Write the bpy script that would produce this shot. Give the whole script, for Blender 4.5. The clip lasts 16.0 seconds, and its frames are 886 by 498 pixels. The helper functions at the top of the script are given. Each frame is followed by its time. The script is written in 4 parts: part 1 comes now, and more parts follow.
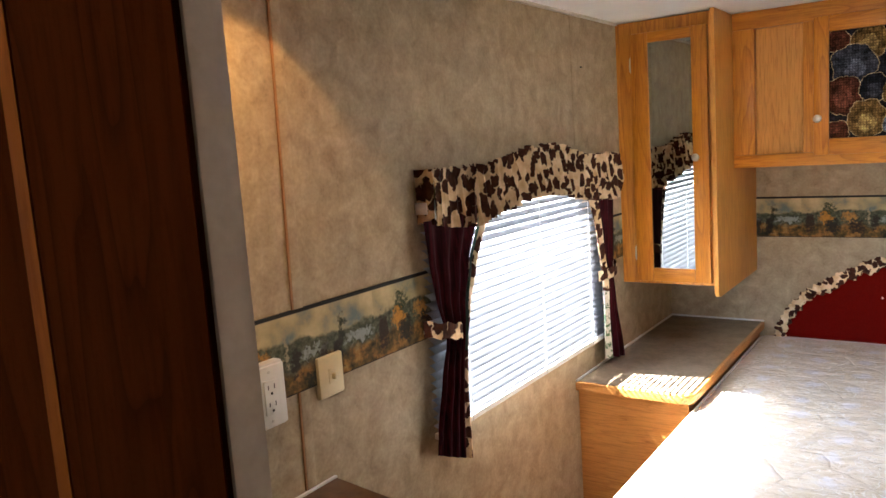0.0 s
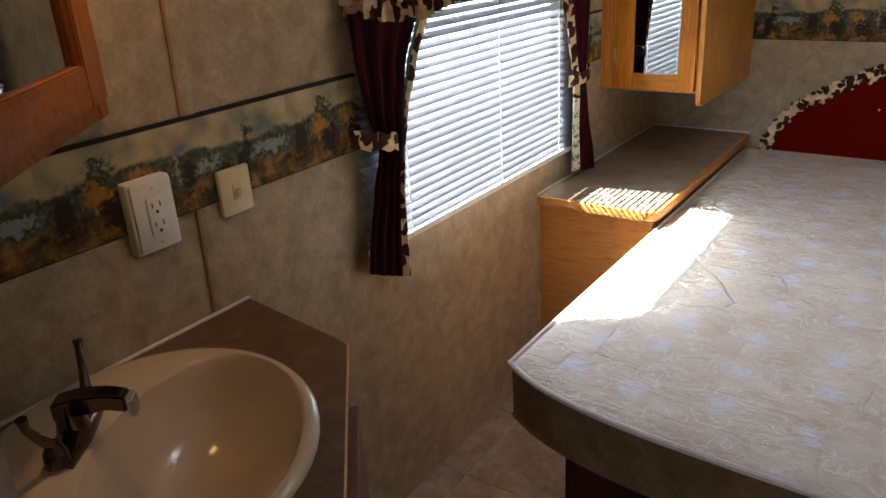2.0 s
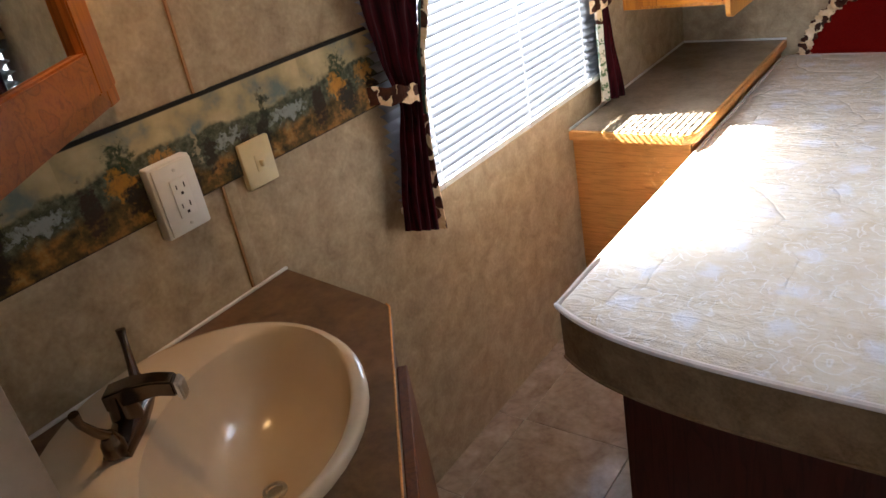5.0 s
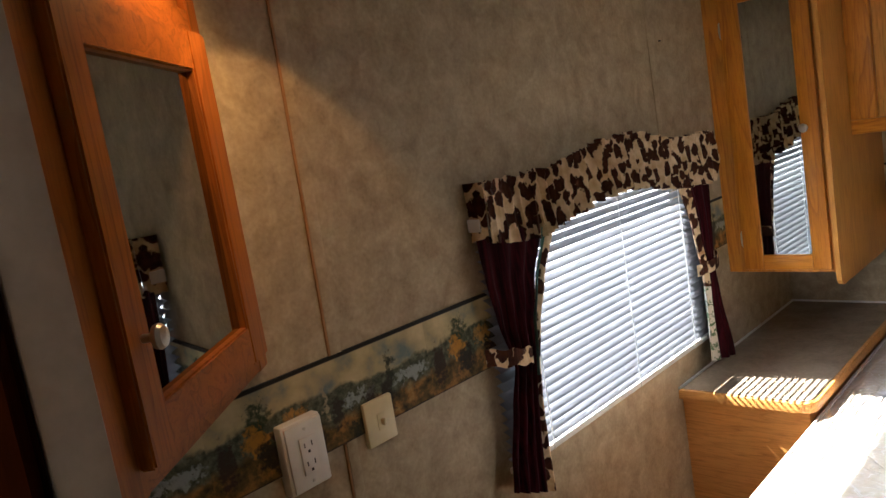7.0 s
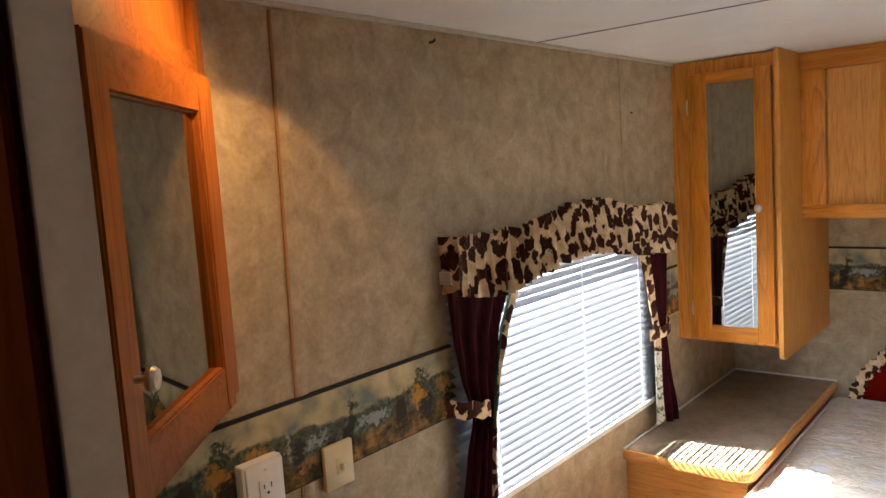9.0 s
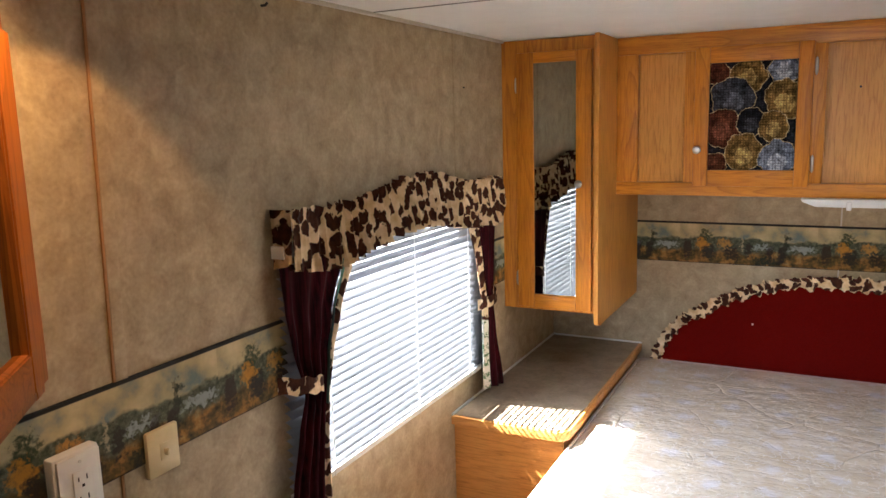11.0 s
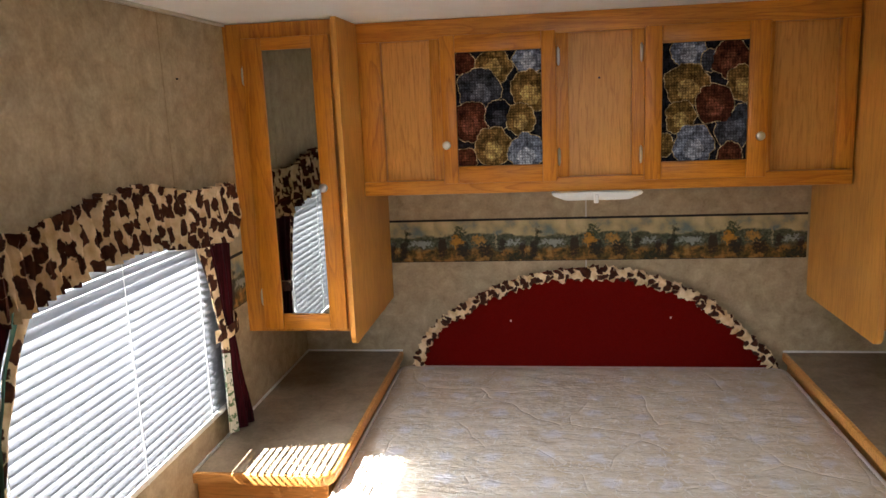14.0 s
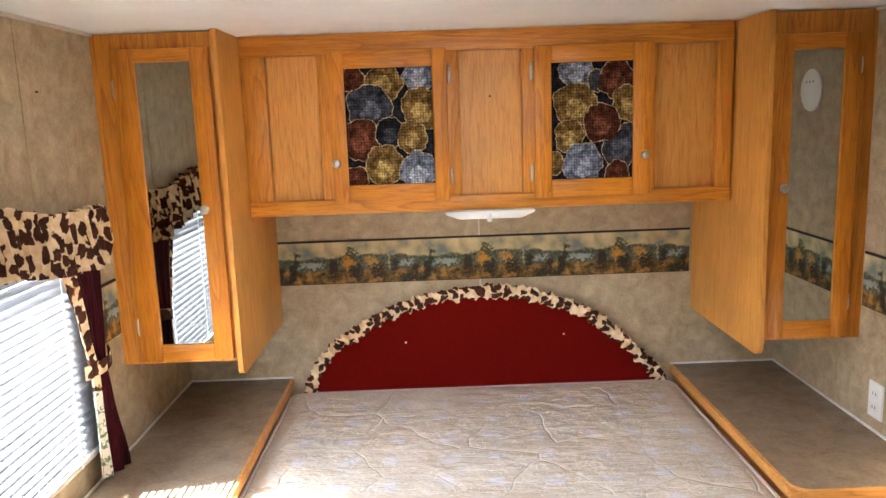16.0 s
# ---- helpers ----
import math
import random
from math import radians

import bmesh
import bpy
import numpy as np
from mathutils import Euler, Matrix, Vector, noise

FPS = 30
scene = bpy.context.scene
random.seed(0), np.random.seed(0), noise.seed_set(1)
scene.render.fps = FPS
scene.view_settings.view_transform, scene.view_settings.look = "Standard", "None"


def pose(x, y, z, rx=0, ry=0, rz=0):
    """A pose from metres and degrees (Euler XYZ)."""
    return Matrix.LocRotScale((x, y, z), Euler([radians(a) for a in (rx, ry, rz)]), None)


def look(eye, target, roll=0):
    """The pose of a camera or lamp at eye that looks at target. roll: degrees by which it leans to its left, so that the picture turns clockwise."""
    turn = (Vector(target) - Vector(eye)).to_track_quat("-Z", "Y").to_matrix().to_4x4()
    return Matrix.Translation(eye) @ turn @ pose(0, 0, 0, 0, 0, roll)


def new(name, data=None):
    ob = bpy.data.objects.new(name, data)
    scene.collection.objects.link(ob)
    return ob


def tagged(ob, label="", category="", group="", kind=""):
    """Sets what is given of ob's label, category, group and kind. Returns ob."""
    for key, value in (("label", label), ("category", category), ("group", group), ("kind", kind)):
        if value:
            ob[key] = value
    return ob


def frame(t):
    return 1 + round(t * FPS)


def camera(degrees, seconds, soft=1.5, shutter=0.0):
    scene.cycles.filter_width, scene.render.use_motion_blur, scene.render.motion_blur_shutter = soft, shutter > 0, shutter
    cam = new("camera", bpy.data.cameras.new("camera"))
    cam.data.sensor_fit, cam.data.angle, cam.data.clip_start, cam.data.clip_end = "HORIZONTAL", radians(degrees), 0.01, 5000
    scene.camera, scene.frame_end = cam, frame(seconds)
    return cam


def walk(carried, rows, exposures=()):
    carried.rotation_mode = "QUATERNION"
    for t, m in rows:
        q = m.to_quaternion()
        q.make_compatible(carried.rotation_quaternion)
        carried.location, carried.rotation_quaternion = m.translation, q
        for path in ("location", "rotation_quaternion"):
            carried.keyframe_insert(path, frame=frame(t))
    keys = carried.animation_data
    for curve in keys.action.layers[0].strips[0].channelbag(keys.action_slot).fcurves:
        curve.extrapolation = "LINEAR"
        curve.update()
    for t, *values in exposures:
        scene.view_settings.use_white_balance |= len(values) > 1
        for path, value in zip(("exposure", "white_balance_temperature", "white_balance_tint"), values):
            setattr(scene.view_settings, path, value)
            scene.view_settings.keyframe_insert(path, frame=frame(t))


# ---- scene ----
cam = camera(61.0, 16.0)
PATH = [
    (0, (-0.027, -3.557, 1.583), (-1.161, -1.932, 1.314), -3.9),
    (0.5, (-0.02, -3.45, 1.587), (-1.161, -1.843, 1.246), -3.4),
    (1, (-0.013, -3.37, 1.583), (-1.151, -1.779, 1.165), -3.1),
    (1.5, (-0.006, -3.329, 1.565), (-1.119, -1.779, 0.966), -2.9),
    (2, (0.004, -3.306, 1.543), (-1.085, -1.815, 0.777), -3.4),
    (2.5, (0.005, -3.283, 1.522), (-1.031, -1.836, 0.61), -5.3),
    (3, (0.013, -3.269, 1.482), (-0.979, -1.866, 0.458), -9.0),
    (3.2, (0.021, -3.271, 1.474), (-0.962, -1.888, 0.415), -9.7),
    (5.3, (-0.009, -3.269, 1.545), (-1.232, -1.889, 0.772), -11.8),
    (5.5, (-0.011, -3.274, 1.554), (-1.278, -1.888, 0.865), -12.0),
    (6, (-0.022, -3.288, 1.582), (-1.354, -1.896, 1.044), -11.6),
    (6.5, (-0.018, -3.297, 1.604), (-1.385, -1.9, 1.179), -10.8),
    (7, (-0.013, -3.312, 1.64), (-1.393, -1.892, 1.353), -9.5),
    (7.5, (-0.011, -3.32, 1.658), (-1.419, -1.914, 1.463), -8.5),
    (8, (-0.01, -3.33, 1.68), (-1.419, -1.916, 1.548), -7.4),
    (8.5, (-0.012, -3.348, 1.692), (-1.337, -1.86, 1.518), -5.0),
    (8.7, (-0.017, -3.36, 1.692), (-1.323, -1.857, 1.498), -4.4),
    (10.8, (-0.058, -3.388, 1.709), (-1.015, -1.66, 1.393), -1.7),
    (11, (-0.041, -3.365, 1.713), (-0.941, -1.61, 1.385), -1.6),
    (11.5, (-0.058, -3.345, 1.713), (-0.892, -1.558, 1.383), -2.1),
    (12, (-0.061, -3.307, 1.712), (-0.82, -1.484, 1.391), -2.5),
    (12.5, (-0.073, -3.244, 1.716), (-0.744, -1.39, 1.383), -2.7),
    (13, (-0.078, -3.157, 1.723), (-0.647, -1.271, 1.377), -2.6),
    (13.5, (-0.123, -3.092, 1.734), (-0.538, -1.169, 1.373), -2.2),
    (14, (-0.137, -3.042, 1.732), (-0.411, -1.097, 1.355), -2.4),
    (14.5, (-0.146, -3.007, 1.731), (-0.303, -1.047, 1.366), -2.5),
    (15, (-0.147, -2.997, 1.733), (-0.231, -1.029, 1.386), -2.9),
    (15.5, (-0.152, -2.983, 1.735), (-0.178, -1.014, 1.389), -2.9),
    (16, (-0.153, -2.972, 1.732), (-0.135, -1.002, 1.389), -2.0),
]
EXPOSURES = [(0.0, 4.45, 5650, 10), (1.5, 3.65, 5650, 10), (3.2, 3.45, 5650, 10), (5.5, 4.35, 5600, 10), (6.5, 3.7, 5650, 10), (7.5, 3.45, 5700, 10), (8.5, 4.05, 5800, 10), (11.0, 4.25, 5750, 10), (13.0, 4.25, 5850, 10), (14.0, 4.05, 6000, 10), (14.5, 4.2, 6000, 10), (15.0, 4.6, 5900, 10), (16.0, 5.0, 5800, 10)]
walk(cam, [(t, look(eye, target, roll)) for t, eye, target, roll in PATH], EXPOSURES)

# ---- world and light ----
SUN_EL, SUN_SIDE = 48.0, 0.125
world = bpy.data.worlds.new("sky")
scene.world = world
world.use_nodes = True
wn = world.node_tree
sky = wn.nodes.new("ShaderNodeTexSky")
sky.sky_type, sky.sun_disc = "NISHITA", False
sky.sun_elevation, sky.sun_rotation = radians(SUN_EL), radians(-90)
wn.nodes["Background"].inputs["Strength"].default_value = 0.09
wn.links.new(sky.outputs[0], wn.nodes["Background"].inputs["Color"])

sun = new("sun", bpy.data.lights.new("sun", "SUN"))
sun.data.energy, sun.data.angle, sun.data.color = 5.0, radians(0.5), (1.0, 0.96, 0.89)
sun.matrix_world = look((-6, -1.4, 7), (-6 + math.cos(radians(SUN_EL)), -1.4 + SUN_SIDE, 7 - math.sin(radians(SUN_EL))))

spot = new("vanity_spot", bpy.data.lights.new("vanity_spot", "SPOT"))
spot.data.energy, spot.data.color = 0.33, (1.0, 0.54, 0.19)
spot.data.spot_size, spot.data.spot_blend, spot.data.shadow_soft_size = radians(76), 0.22, 0.014
spot.matrix_world = look((-0.89, -2.62, 1.985), (-1.18, -2.56, 1.455))

bulb = new("vanity_bulb", bpy.data.lights.new("vanity_bulb", "SPOT"))
bulb.data.energy, bulb.data.color = 0.50, (1.0, 0.55, 0.18)
bulb.data.spot_size, bulb.data.spot_blend, bulb.data.shadow_soft_size = radians(124), 1.0, 0.02
bulb.matrix_world = look((-0.90, -2.66, 1.985), (-1.10, -2.84, 1.77))


XL_GLASS = -1.255   # just outside the pane of the side window


def daylight(name, at, to, wide, high, watts, tint):
    lamp_ = new(name, bpy.data.lights.new(name, "AREA"))
    lamp_.data.shape, lamp_.data.size, lamp_.data.size_y = "RECTANGLE", wide, high
    lamp_.data.energy, lamp_.data.color = watts, tint
    lamp_.matrix_world = look(at, to)


# added overhead fill for the bed and room; no vent is known here
daylight("ceiling_fill", (0.0, -1.40, 2.20), (0.0, -1.401, 0.0), 0.35, 0.35, 0.43, (0.97, 0.98, 1.0))
# added fill from behind the camera, standing for unknown hall light
daylight("rear_fill", (-0.08, -5.22, 1.45), (-0.08, 0.0, 1.30), 0.80, 0.62, 0.29, (1.0, 0.97, 0.93))
daylight("side_window_daylight", (XL_GLASS, -1.44, 1.12), (0.0, -1.44, 1.10), 0.90, 0.52, 0.35, (0.97, 0.985, 1.0))

# ---- materials ----
def material(name, rough=0.5, metal=0.0):
    m = bpy.data.materials.new(name)
    m.use_nodes = True
    b = m.node_tree.nodes["Principled BSDF"]
    b.inputs["Roughness"].default_value = rough
    b.inputs["Metallic"].default_value = metal
    return m, m.node_tree, b


def coords(nt, scale=(1, 1, 1), turn=(0, 0, 0)):
    tc, mp = nt.nodes.new("ShaderNodeTexCoord"), nt.nodes.new("ShaderNodeMapping")
    mp.inputs["Scale"].default_value = scale
    mp.inputs["Rotation"].default_value = [radians(a) for a in turn]
    nt.links.new(tc.outputs["Object"], mp.inputs["Vector"])
    return mp.outputs[0]


def tex_noise(nt, vec, scale, detail=4, rough=0.55, distort=0.0):
    n = nt.nodes.new("ShaderNodeTexNoise")
    n.inputs["Scale"].default_value, n.inputs["Detail"].default_value = scale, detail
    n.inputs["Roughness"].default_value, n.inputs["Distortion"].default_value = rough, distort
    nt.links.new(vec, n.inputs["Vector"])
    return n.outputs["Fac"]


def ramp(nt, fac, stops, hard=False):
    r = nt.nodes.new("ShaderNodeValToRGB")
    if hard:
        r.color_ramp.interpolation = "CONSTANT"
    e = r.color_ramp.elements
    while len(e) < len(stops):
        e.new(0.5)
    for el, (p, c) in zip(e, stops):
        el.position, el.color = p, (*c, 1)
    nt.links.new(fac, r.inputs[0])
    return r.outputs[0]


def mix(nt, a, b, fac=0.5, mode="MIX"):
    n = nt.nodes.new("ShaderNodeMix")
    n.data_type, n.blend_type = "RGBA", mode
    for key, v in ((0, fac), (6, a), (7, b)):
        if hasattr(v, "links"):
            nt.links.new(v, n.inputs[key])
        else:
            n.inputs[key].default_value = v if key == 0 else (*v, 1)
    return n.outputs[2]


def calc(nt, op, a, b=0.5, c=None):
    n = nt.nodes.new("ShaderNodeMath")
    n.operation = op
    for i, v in enumerate((a, b, c)):
        if v is None:
            continue
        if hasattr(v, "links"):
            nt.links.new(v, n.inputs[i])
        else:
            n.inputs[i].default_value = v
    return n.outputs[0]


def bump(nt, b, height, strength=0.2, dist=0.002):
    n = nt.nodes.new("ShaderNodeBump")
    n.inputs["Strength"].default_value, n.inputs["Distance"].default_value = strength, dist
    nt.links.new(height, n.inputs["Height"])
    nt.links.new(n.outputs[0], b.inputs["Normal"])


def mottled(name, a, b, rough=0.6, scale=12, fine=140, bump_strength=0.12, spread=(0.35, 0.68)):
    m, nt, bs = material(name, rough)
    v = coords(nt)
    big = tex_noise(nt, v, scale, 5, 0.6, 0.6)
    small = tex_noise(nt, v, fine, 3)
    both = calc(nt, "ADD", calc(nt, "MULTIPLY", big, 0.68), calc(nt, "MULTIPLY", small, 0.32))
    nt.links.new(ramp(nt, both, [(spread[0], a), (spread[1], b)]), bs.inputs["Base Color"])
    bump(nt, bs, small, bump_strength, 0.001)
    return m


def oak(name, axis, light=(0.60, 0.238, 0.020), dark=(0.29, 0.082, 0.006), rough=0.42, figure=0.58):
    """Varnished oak with its grain along the axis given."""
    m, nt, bs = material(name, rough)
    k = {"x": (1.0, 14, 14), "y": (14, 1.0, 14), "z": (14, 14, 1.0)}[axis]
    v = coords(nt, k)
    cath = tex_noise(nt, v, 0.9, 2, 0.45, 0.8)
    rings = calc(nt, "FRACT", calc(nt, "MULTIPLY", cath, 9.0))
    pores = tex_noise(nt, coords(nt, tuple(6 * a for a in k)), 2.2, 4, 0.65)
    col = ramp(nt, rings, [(0.0, dark), (0.16, tuple(0.55 * a + 0.45 * c for a, c in zip(light, dark))), (0.6, light), (0.92, light), (1.0, tuple(0.6 * a + 0.4 * c for a, c in zip(light, dark)))])
    soft = mix(nt, light, col, figure)
    fleck = ramp(nt, pores, [(0.36, (0.62, 0.5, 0.4)), (0.52, (1, 1, 1))])
    tone = ramp(nt, tex_noise(nt, coords(nt), 3.0, 2), [(0.3, (0.86, 0.84, 0.82)), (0.7, (1.08, 1.06, 1.03))])
    nt.links.new(mix(nt, mix(nt, soft, fleck, 0.55, "MULTIPLY"), tone, 1.0, "MULTIPLY"), bs.inputs["Base Color"])
    bs.inputs["Specular IOR Level"].default_value = 0.35
    bs.inputs["Coat Weight"].default_value = 0.08
    bs.inputs["Coat Roughness"].default_value = 0.2
    bump(nt, bs, pores, 0.08, 0.0006)
    return m


def plain(name, c, rough=0.5, metal=0.0, grain=60, vary=0.08):
    m, nt, bs = material(name, rough, metal)
    n = tex_noise(nt, coords(nt), grain, 3)
    nt.links.new(ramp(nt, n, [(0.3, tuple(a * (1 - vary) for a in c)), (0.7, tuple(min(1, a * (1 + vary)) for a in c))]), bs.inputs["Base Color"])
    return m


def hide_print(name, stretch=(1, 1.05, 0.95), share=0.42, size=23):
    """Cream cotton with dark red-brown blotches of two sizes."""
    m, nt, bs = material(name, 0.85)
    bs.inputs["Specular IOR Level"].default_value = 0.2
    v = coords(nt, stretch)
    sep = nt.nodes.new("ShaderNodeSeparateXYZ")
    nt.links.new(v, sep.inputs[0])
    flat = nt.nodes.new("ShaderNodeCombineXYZ")
    nt.links.new(calc(nt, "ADD", sep.outputs[0], sep.outputs[1]), flat.inputs[0])
    nt.links.new(sep.outputs[2], flat.inputs[1])
    warp = nt.nodes.new("ShaderNodeVectorMath")
    warp.operation = "MULTIPLY_ADD"
    nz = nt.nodes.new("ShaderNodeTexNoise")
    nz.inputs["Scale"].default_value, nz.inputs["Detail"].default_value = 26, 3
    nt.links.new(flat.outputs[0], nz.inputs["Vector"])
    nt.links.new(nz.outputs["Color"], warp.inputs[0])
    warp.inputs[1].default_value = (0.060, 0.060, 0.0)
    nt.links.new(flat.outputs[0], warp.inputs[2])
    vo = nt.nodes.new("ShaderNodeTexVoronoi")
    vo.voronoi_dimensions = "2D"
    vo.inputs["Scale"].default_value, vo.inputs["Randomness"].default_value = size, 0.85
    nt.links.new(warp.outputs[0], vo.inputs["Vector"])
    cream = ramp(nt, tex_noise(nt, v, 30), [(0.3, (0.56, 0.36, 0.17)), (0.7, (0.86, 0.68, 0.44))])
    brown = ramp(nt, tex_noise(nt, v, 45, 3), [(0.35, (0.030, 0.008, 0.004)), (0.7, (0.085, 0.024, 0.010))])
    spots = ramp(nt, vo.outputs["Distance"], [(0.0, (1, 1, 1)), (share - 0.03, (1, 1, 1)), (share + 0.025, (0, 0, 0)), (1.0, (0, 0, 0))])
    nt.links.new(mix(nt, cream, brown, spots), bs.inputs["Base Color"])
    wrinkle = tex_noise(nt, coords(nt, (30, 30, 7)), 1.0, 2, 0.5)
    bump(nt, bs, calc(nt, "ADD", wrinkle, calc(nt, "MULTIPLY", tex_noise(nt, v, 420, 2), 0.05)), 0.6, 0.016)
    return m


def burgundy(name):
    m, nt, bs = material(name, 0.9)
    v = coords(nt, (1, 1, 0.02))
    n = tex_noise(nt, v, 130, 3, 0.6)
    nt.links.new(ramp(nt, n, [(0.35, (0.010, 0.001, 0.002)), (0.65, (0.044, 0.003, 0.006))]), bs.inputs["Base Color"])
    bs.inputs["Specular IOR Level"].default_value = 0.12
    bump(nt, bs, tex_noise(nt, coords(nt), 500, 2), 0.25, 0.0006)
    return m


def border_print(name, along):
    """Printed landscape strip: pale sky, grey-green hills, lake, autumn ground and firs; its figures are plain dark blots."""
    m, nt, bs = material(name, 0.6)
    bs.inputs["Specular IOR Level"].default_value = 0.2
    v = coords(nt)
    sep = nt.nodes.new("ShaderNodeSeparateXYZ")
    nt.links.new(v, sep.inputs[0])
    z = sep.outputs[2]
    u = calc(nt, "MODULO", calc(nt, "ADD", sep.outputs[along], 10.86), 0.54)
    flat = nt.nodes.new("ShaderNodeCombineXYZ")
    nt.links.new(u, flat.inputs[0])
    nt.links.new(z, flat.inputs[1])
    p = flat.outputs[0]
    h = calc(nt, "DIVIDE", calc(nt, "SUBTRACT", z, 1.088), 0.178)
    rough_a, rough_b = tex_noise(nt, p, 26, 4, 0.6), tex_noise(nt, p, 75, 4, 0.65)
    bend_u, bend_h = tex_noise(nt, p, 55, 4, 0.65), tex_noise(nt, p, 62, 4, 0.65, 0.4)
    ub = calc(nt, "ADD", u, calc(nt, "MULTIPLY", calc(nt, "SUBTRACT", bend_u, 0.5), 0.070))
    hb = calc(nt, "ADD", h, calc(nt, "MULTIPLY", calc(nt, "SUBTRACT", bend_h, 0.5), 0.55))

    def blot(col, c, u0, h0, ru, rh, strength=1.0):
        du = calc(nt, "POWER", calc(nt, "ABSOLUTE", calc(nt, "DIVIDE", calc(nt, "SUBTRACT", ub, u0), ru)), 2.0)
        dh = calc(nt, "POWER", calc(nt, "ABSOLUTE", calc(nt, "DIVIDE", calc(nt, "SUBTRACT", hb, h0), rh)), 2.0)
        mask = ramp(nt, calc(nt, "ADD", du, dh), [(0.35, (1, 1, 1)), (1.0, (0, 0, 0))])
        return mix(nt, col, c, calc(nt, "MULTIPLY", calc(nt, "MULTIPLY", mask, strength), ramp(nt, rough_b, [(0.30, (0.45, 0.45, 0.45)), (0.50, (1, 1, 1))])))

    sky_ = ramp(nt, tex_noise(nt, p, 11, 4, 0.55), [(0.34, (0.16, 0.20, 0.18)), (0.48, (0.42, 0.34, 0.18)), (0.66, (0.60, 0.48, 0.26))])
    line = calc(nt, "ADD", h, calc(nt, "MULTIPLY", calc(nt, "SUBTRACT", tex_noise(nt, p, 9, 4, 0.55), 0.5), 0.55))
    hill = ramp(nt, rough_b, [(0.32, (0.028, 0.034, 0.020)), (0.52, (0.085, 0.092, 0.055)), (0.68, (0.16, 0.17, 0.11))])
    col = mix(nt, hill, sky_, ramp(nt, line, [(0.60, (0, 0, 0)), (0.65, (1, 1, 1))]))
    col = blot(col, (0.28, 0.31, 0.29), 0.335, 0.43, 0.050, 0.085)
    col = blot(col, (0.28, 0.31, 0.29), 0.485, 0.43, 0.060, 0.085)
    ground = ramp(nt, rough_a, [(0.34, (0.022, 0.017, 0.006)), (0.48, (0.12, 0.070, 0.016)), (0.58, (0.30, 0.14, 0.026)), (0.70, (0.38, 0.24, 0.075))])
    col = mix(nt, ground, col, ramp(nt, line, [(0.27, (0, 0, 0)), (0.36, (1, 1, 1))]))
    for u0, h0, ru, rh, c in ((0.105, 0.66, 0.030, 0.20, (0.030, 0.048, 0.020)), (0.425, 0.60, 0.012, 0.22, (0.018, 0.026, 0.014)), (0.255, 0.55, 0.006, 0.30, (0.34, 0.28, 0.17)),
                              (0.095, 0.46, 0.030, 0.17, (0.50, 0.22, 0.022)), (0.185, 0.50, 0.035, 0.13, (0.45, 0.23, 0.05)), (0.030, 0.34, 0.022, 0.30, (0.032, 0.016, 0.010)),
                              (0.120, 0.27, 0.036, 0.19, (0.022, 0.016, 0.012)), (0.215, 0.25, 0.036, 0.20, (0.024, 0.014, 0.010)), (0.280, 0.38, 0.018, 0.20, (0.028, 0.020, 0.014)),
                              (0.365, 0.30, 0.020, 0.26, (0.028, 0.015, 0.010)), (0.410, 0.30, 0.024, 0.26, (0.020, 0.013, 0.010)), (0.345, 0.10, 0.055, 0.12, (0.020, 0.022, 0.012))):
        col = blot(col, c, u0, h0, ru * 0.98, rh * 1.0, 0.95)
    edge = ramp(nt, h, [(0.0, (1, 1, 1)), (0.025, (0, 0, 0)), (0.950, (0, 0, 0)), (0.960, (1, 1, 1))])
    nt.links.new(mix(nt, col, (0.012, 0.011, 0.010), edge), bs.inputs["Base Color"])
    return m


def yarn(name, c):
    """Woven yarn in one colour, with an open net of threads."""
    m, nt, bs = material(name, 0.95)
    v = coords(nt)
    fur = ramp(nt, tex_noise(nt, v, 46, 8, 0.82), [(0.36, tuple(a * 0.10 for a in c)), (0.47, tuple(a * 0.6 for a in c)), (0.56, tuple(a * 1.3 for a in c)), (0.68, tuple(min(0.8, a * 3.2) for a in c))])
    sx = nt.nodes.new("ShaderNodeSeparateXYZ")
    nt.links.new(v, sx.inputs[0])
    lines = [calc(nt, "LESS_THAN", calc(nt, "FRACT", calc(nt, "DIVIDE", sx.outputs[k], 0.0092)), 0.30) for k in (0, 2)]
    weave = calc(nt, "MAXIMUM", lines[0], lines[1])
    net = mix(nt, (1.1, 1.1, 1.1), (0.50, 0.50, 0.52), weave)
    nt.links.new(mix(nt, fur, net, 0.8, "MULTIPLY"), bs.inputs["Base Color"])
    bs.inputs["Specular IOR Level"].default_value = 0.1
    bump(nt, bs, weave, 0.3, 0.001)
    return m


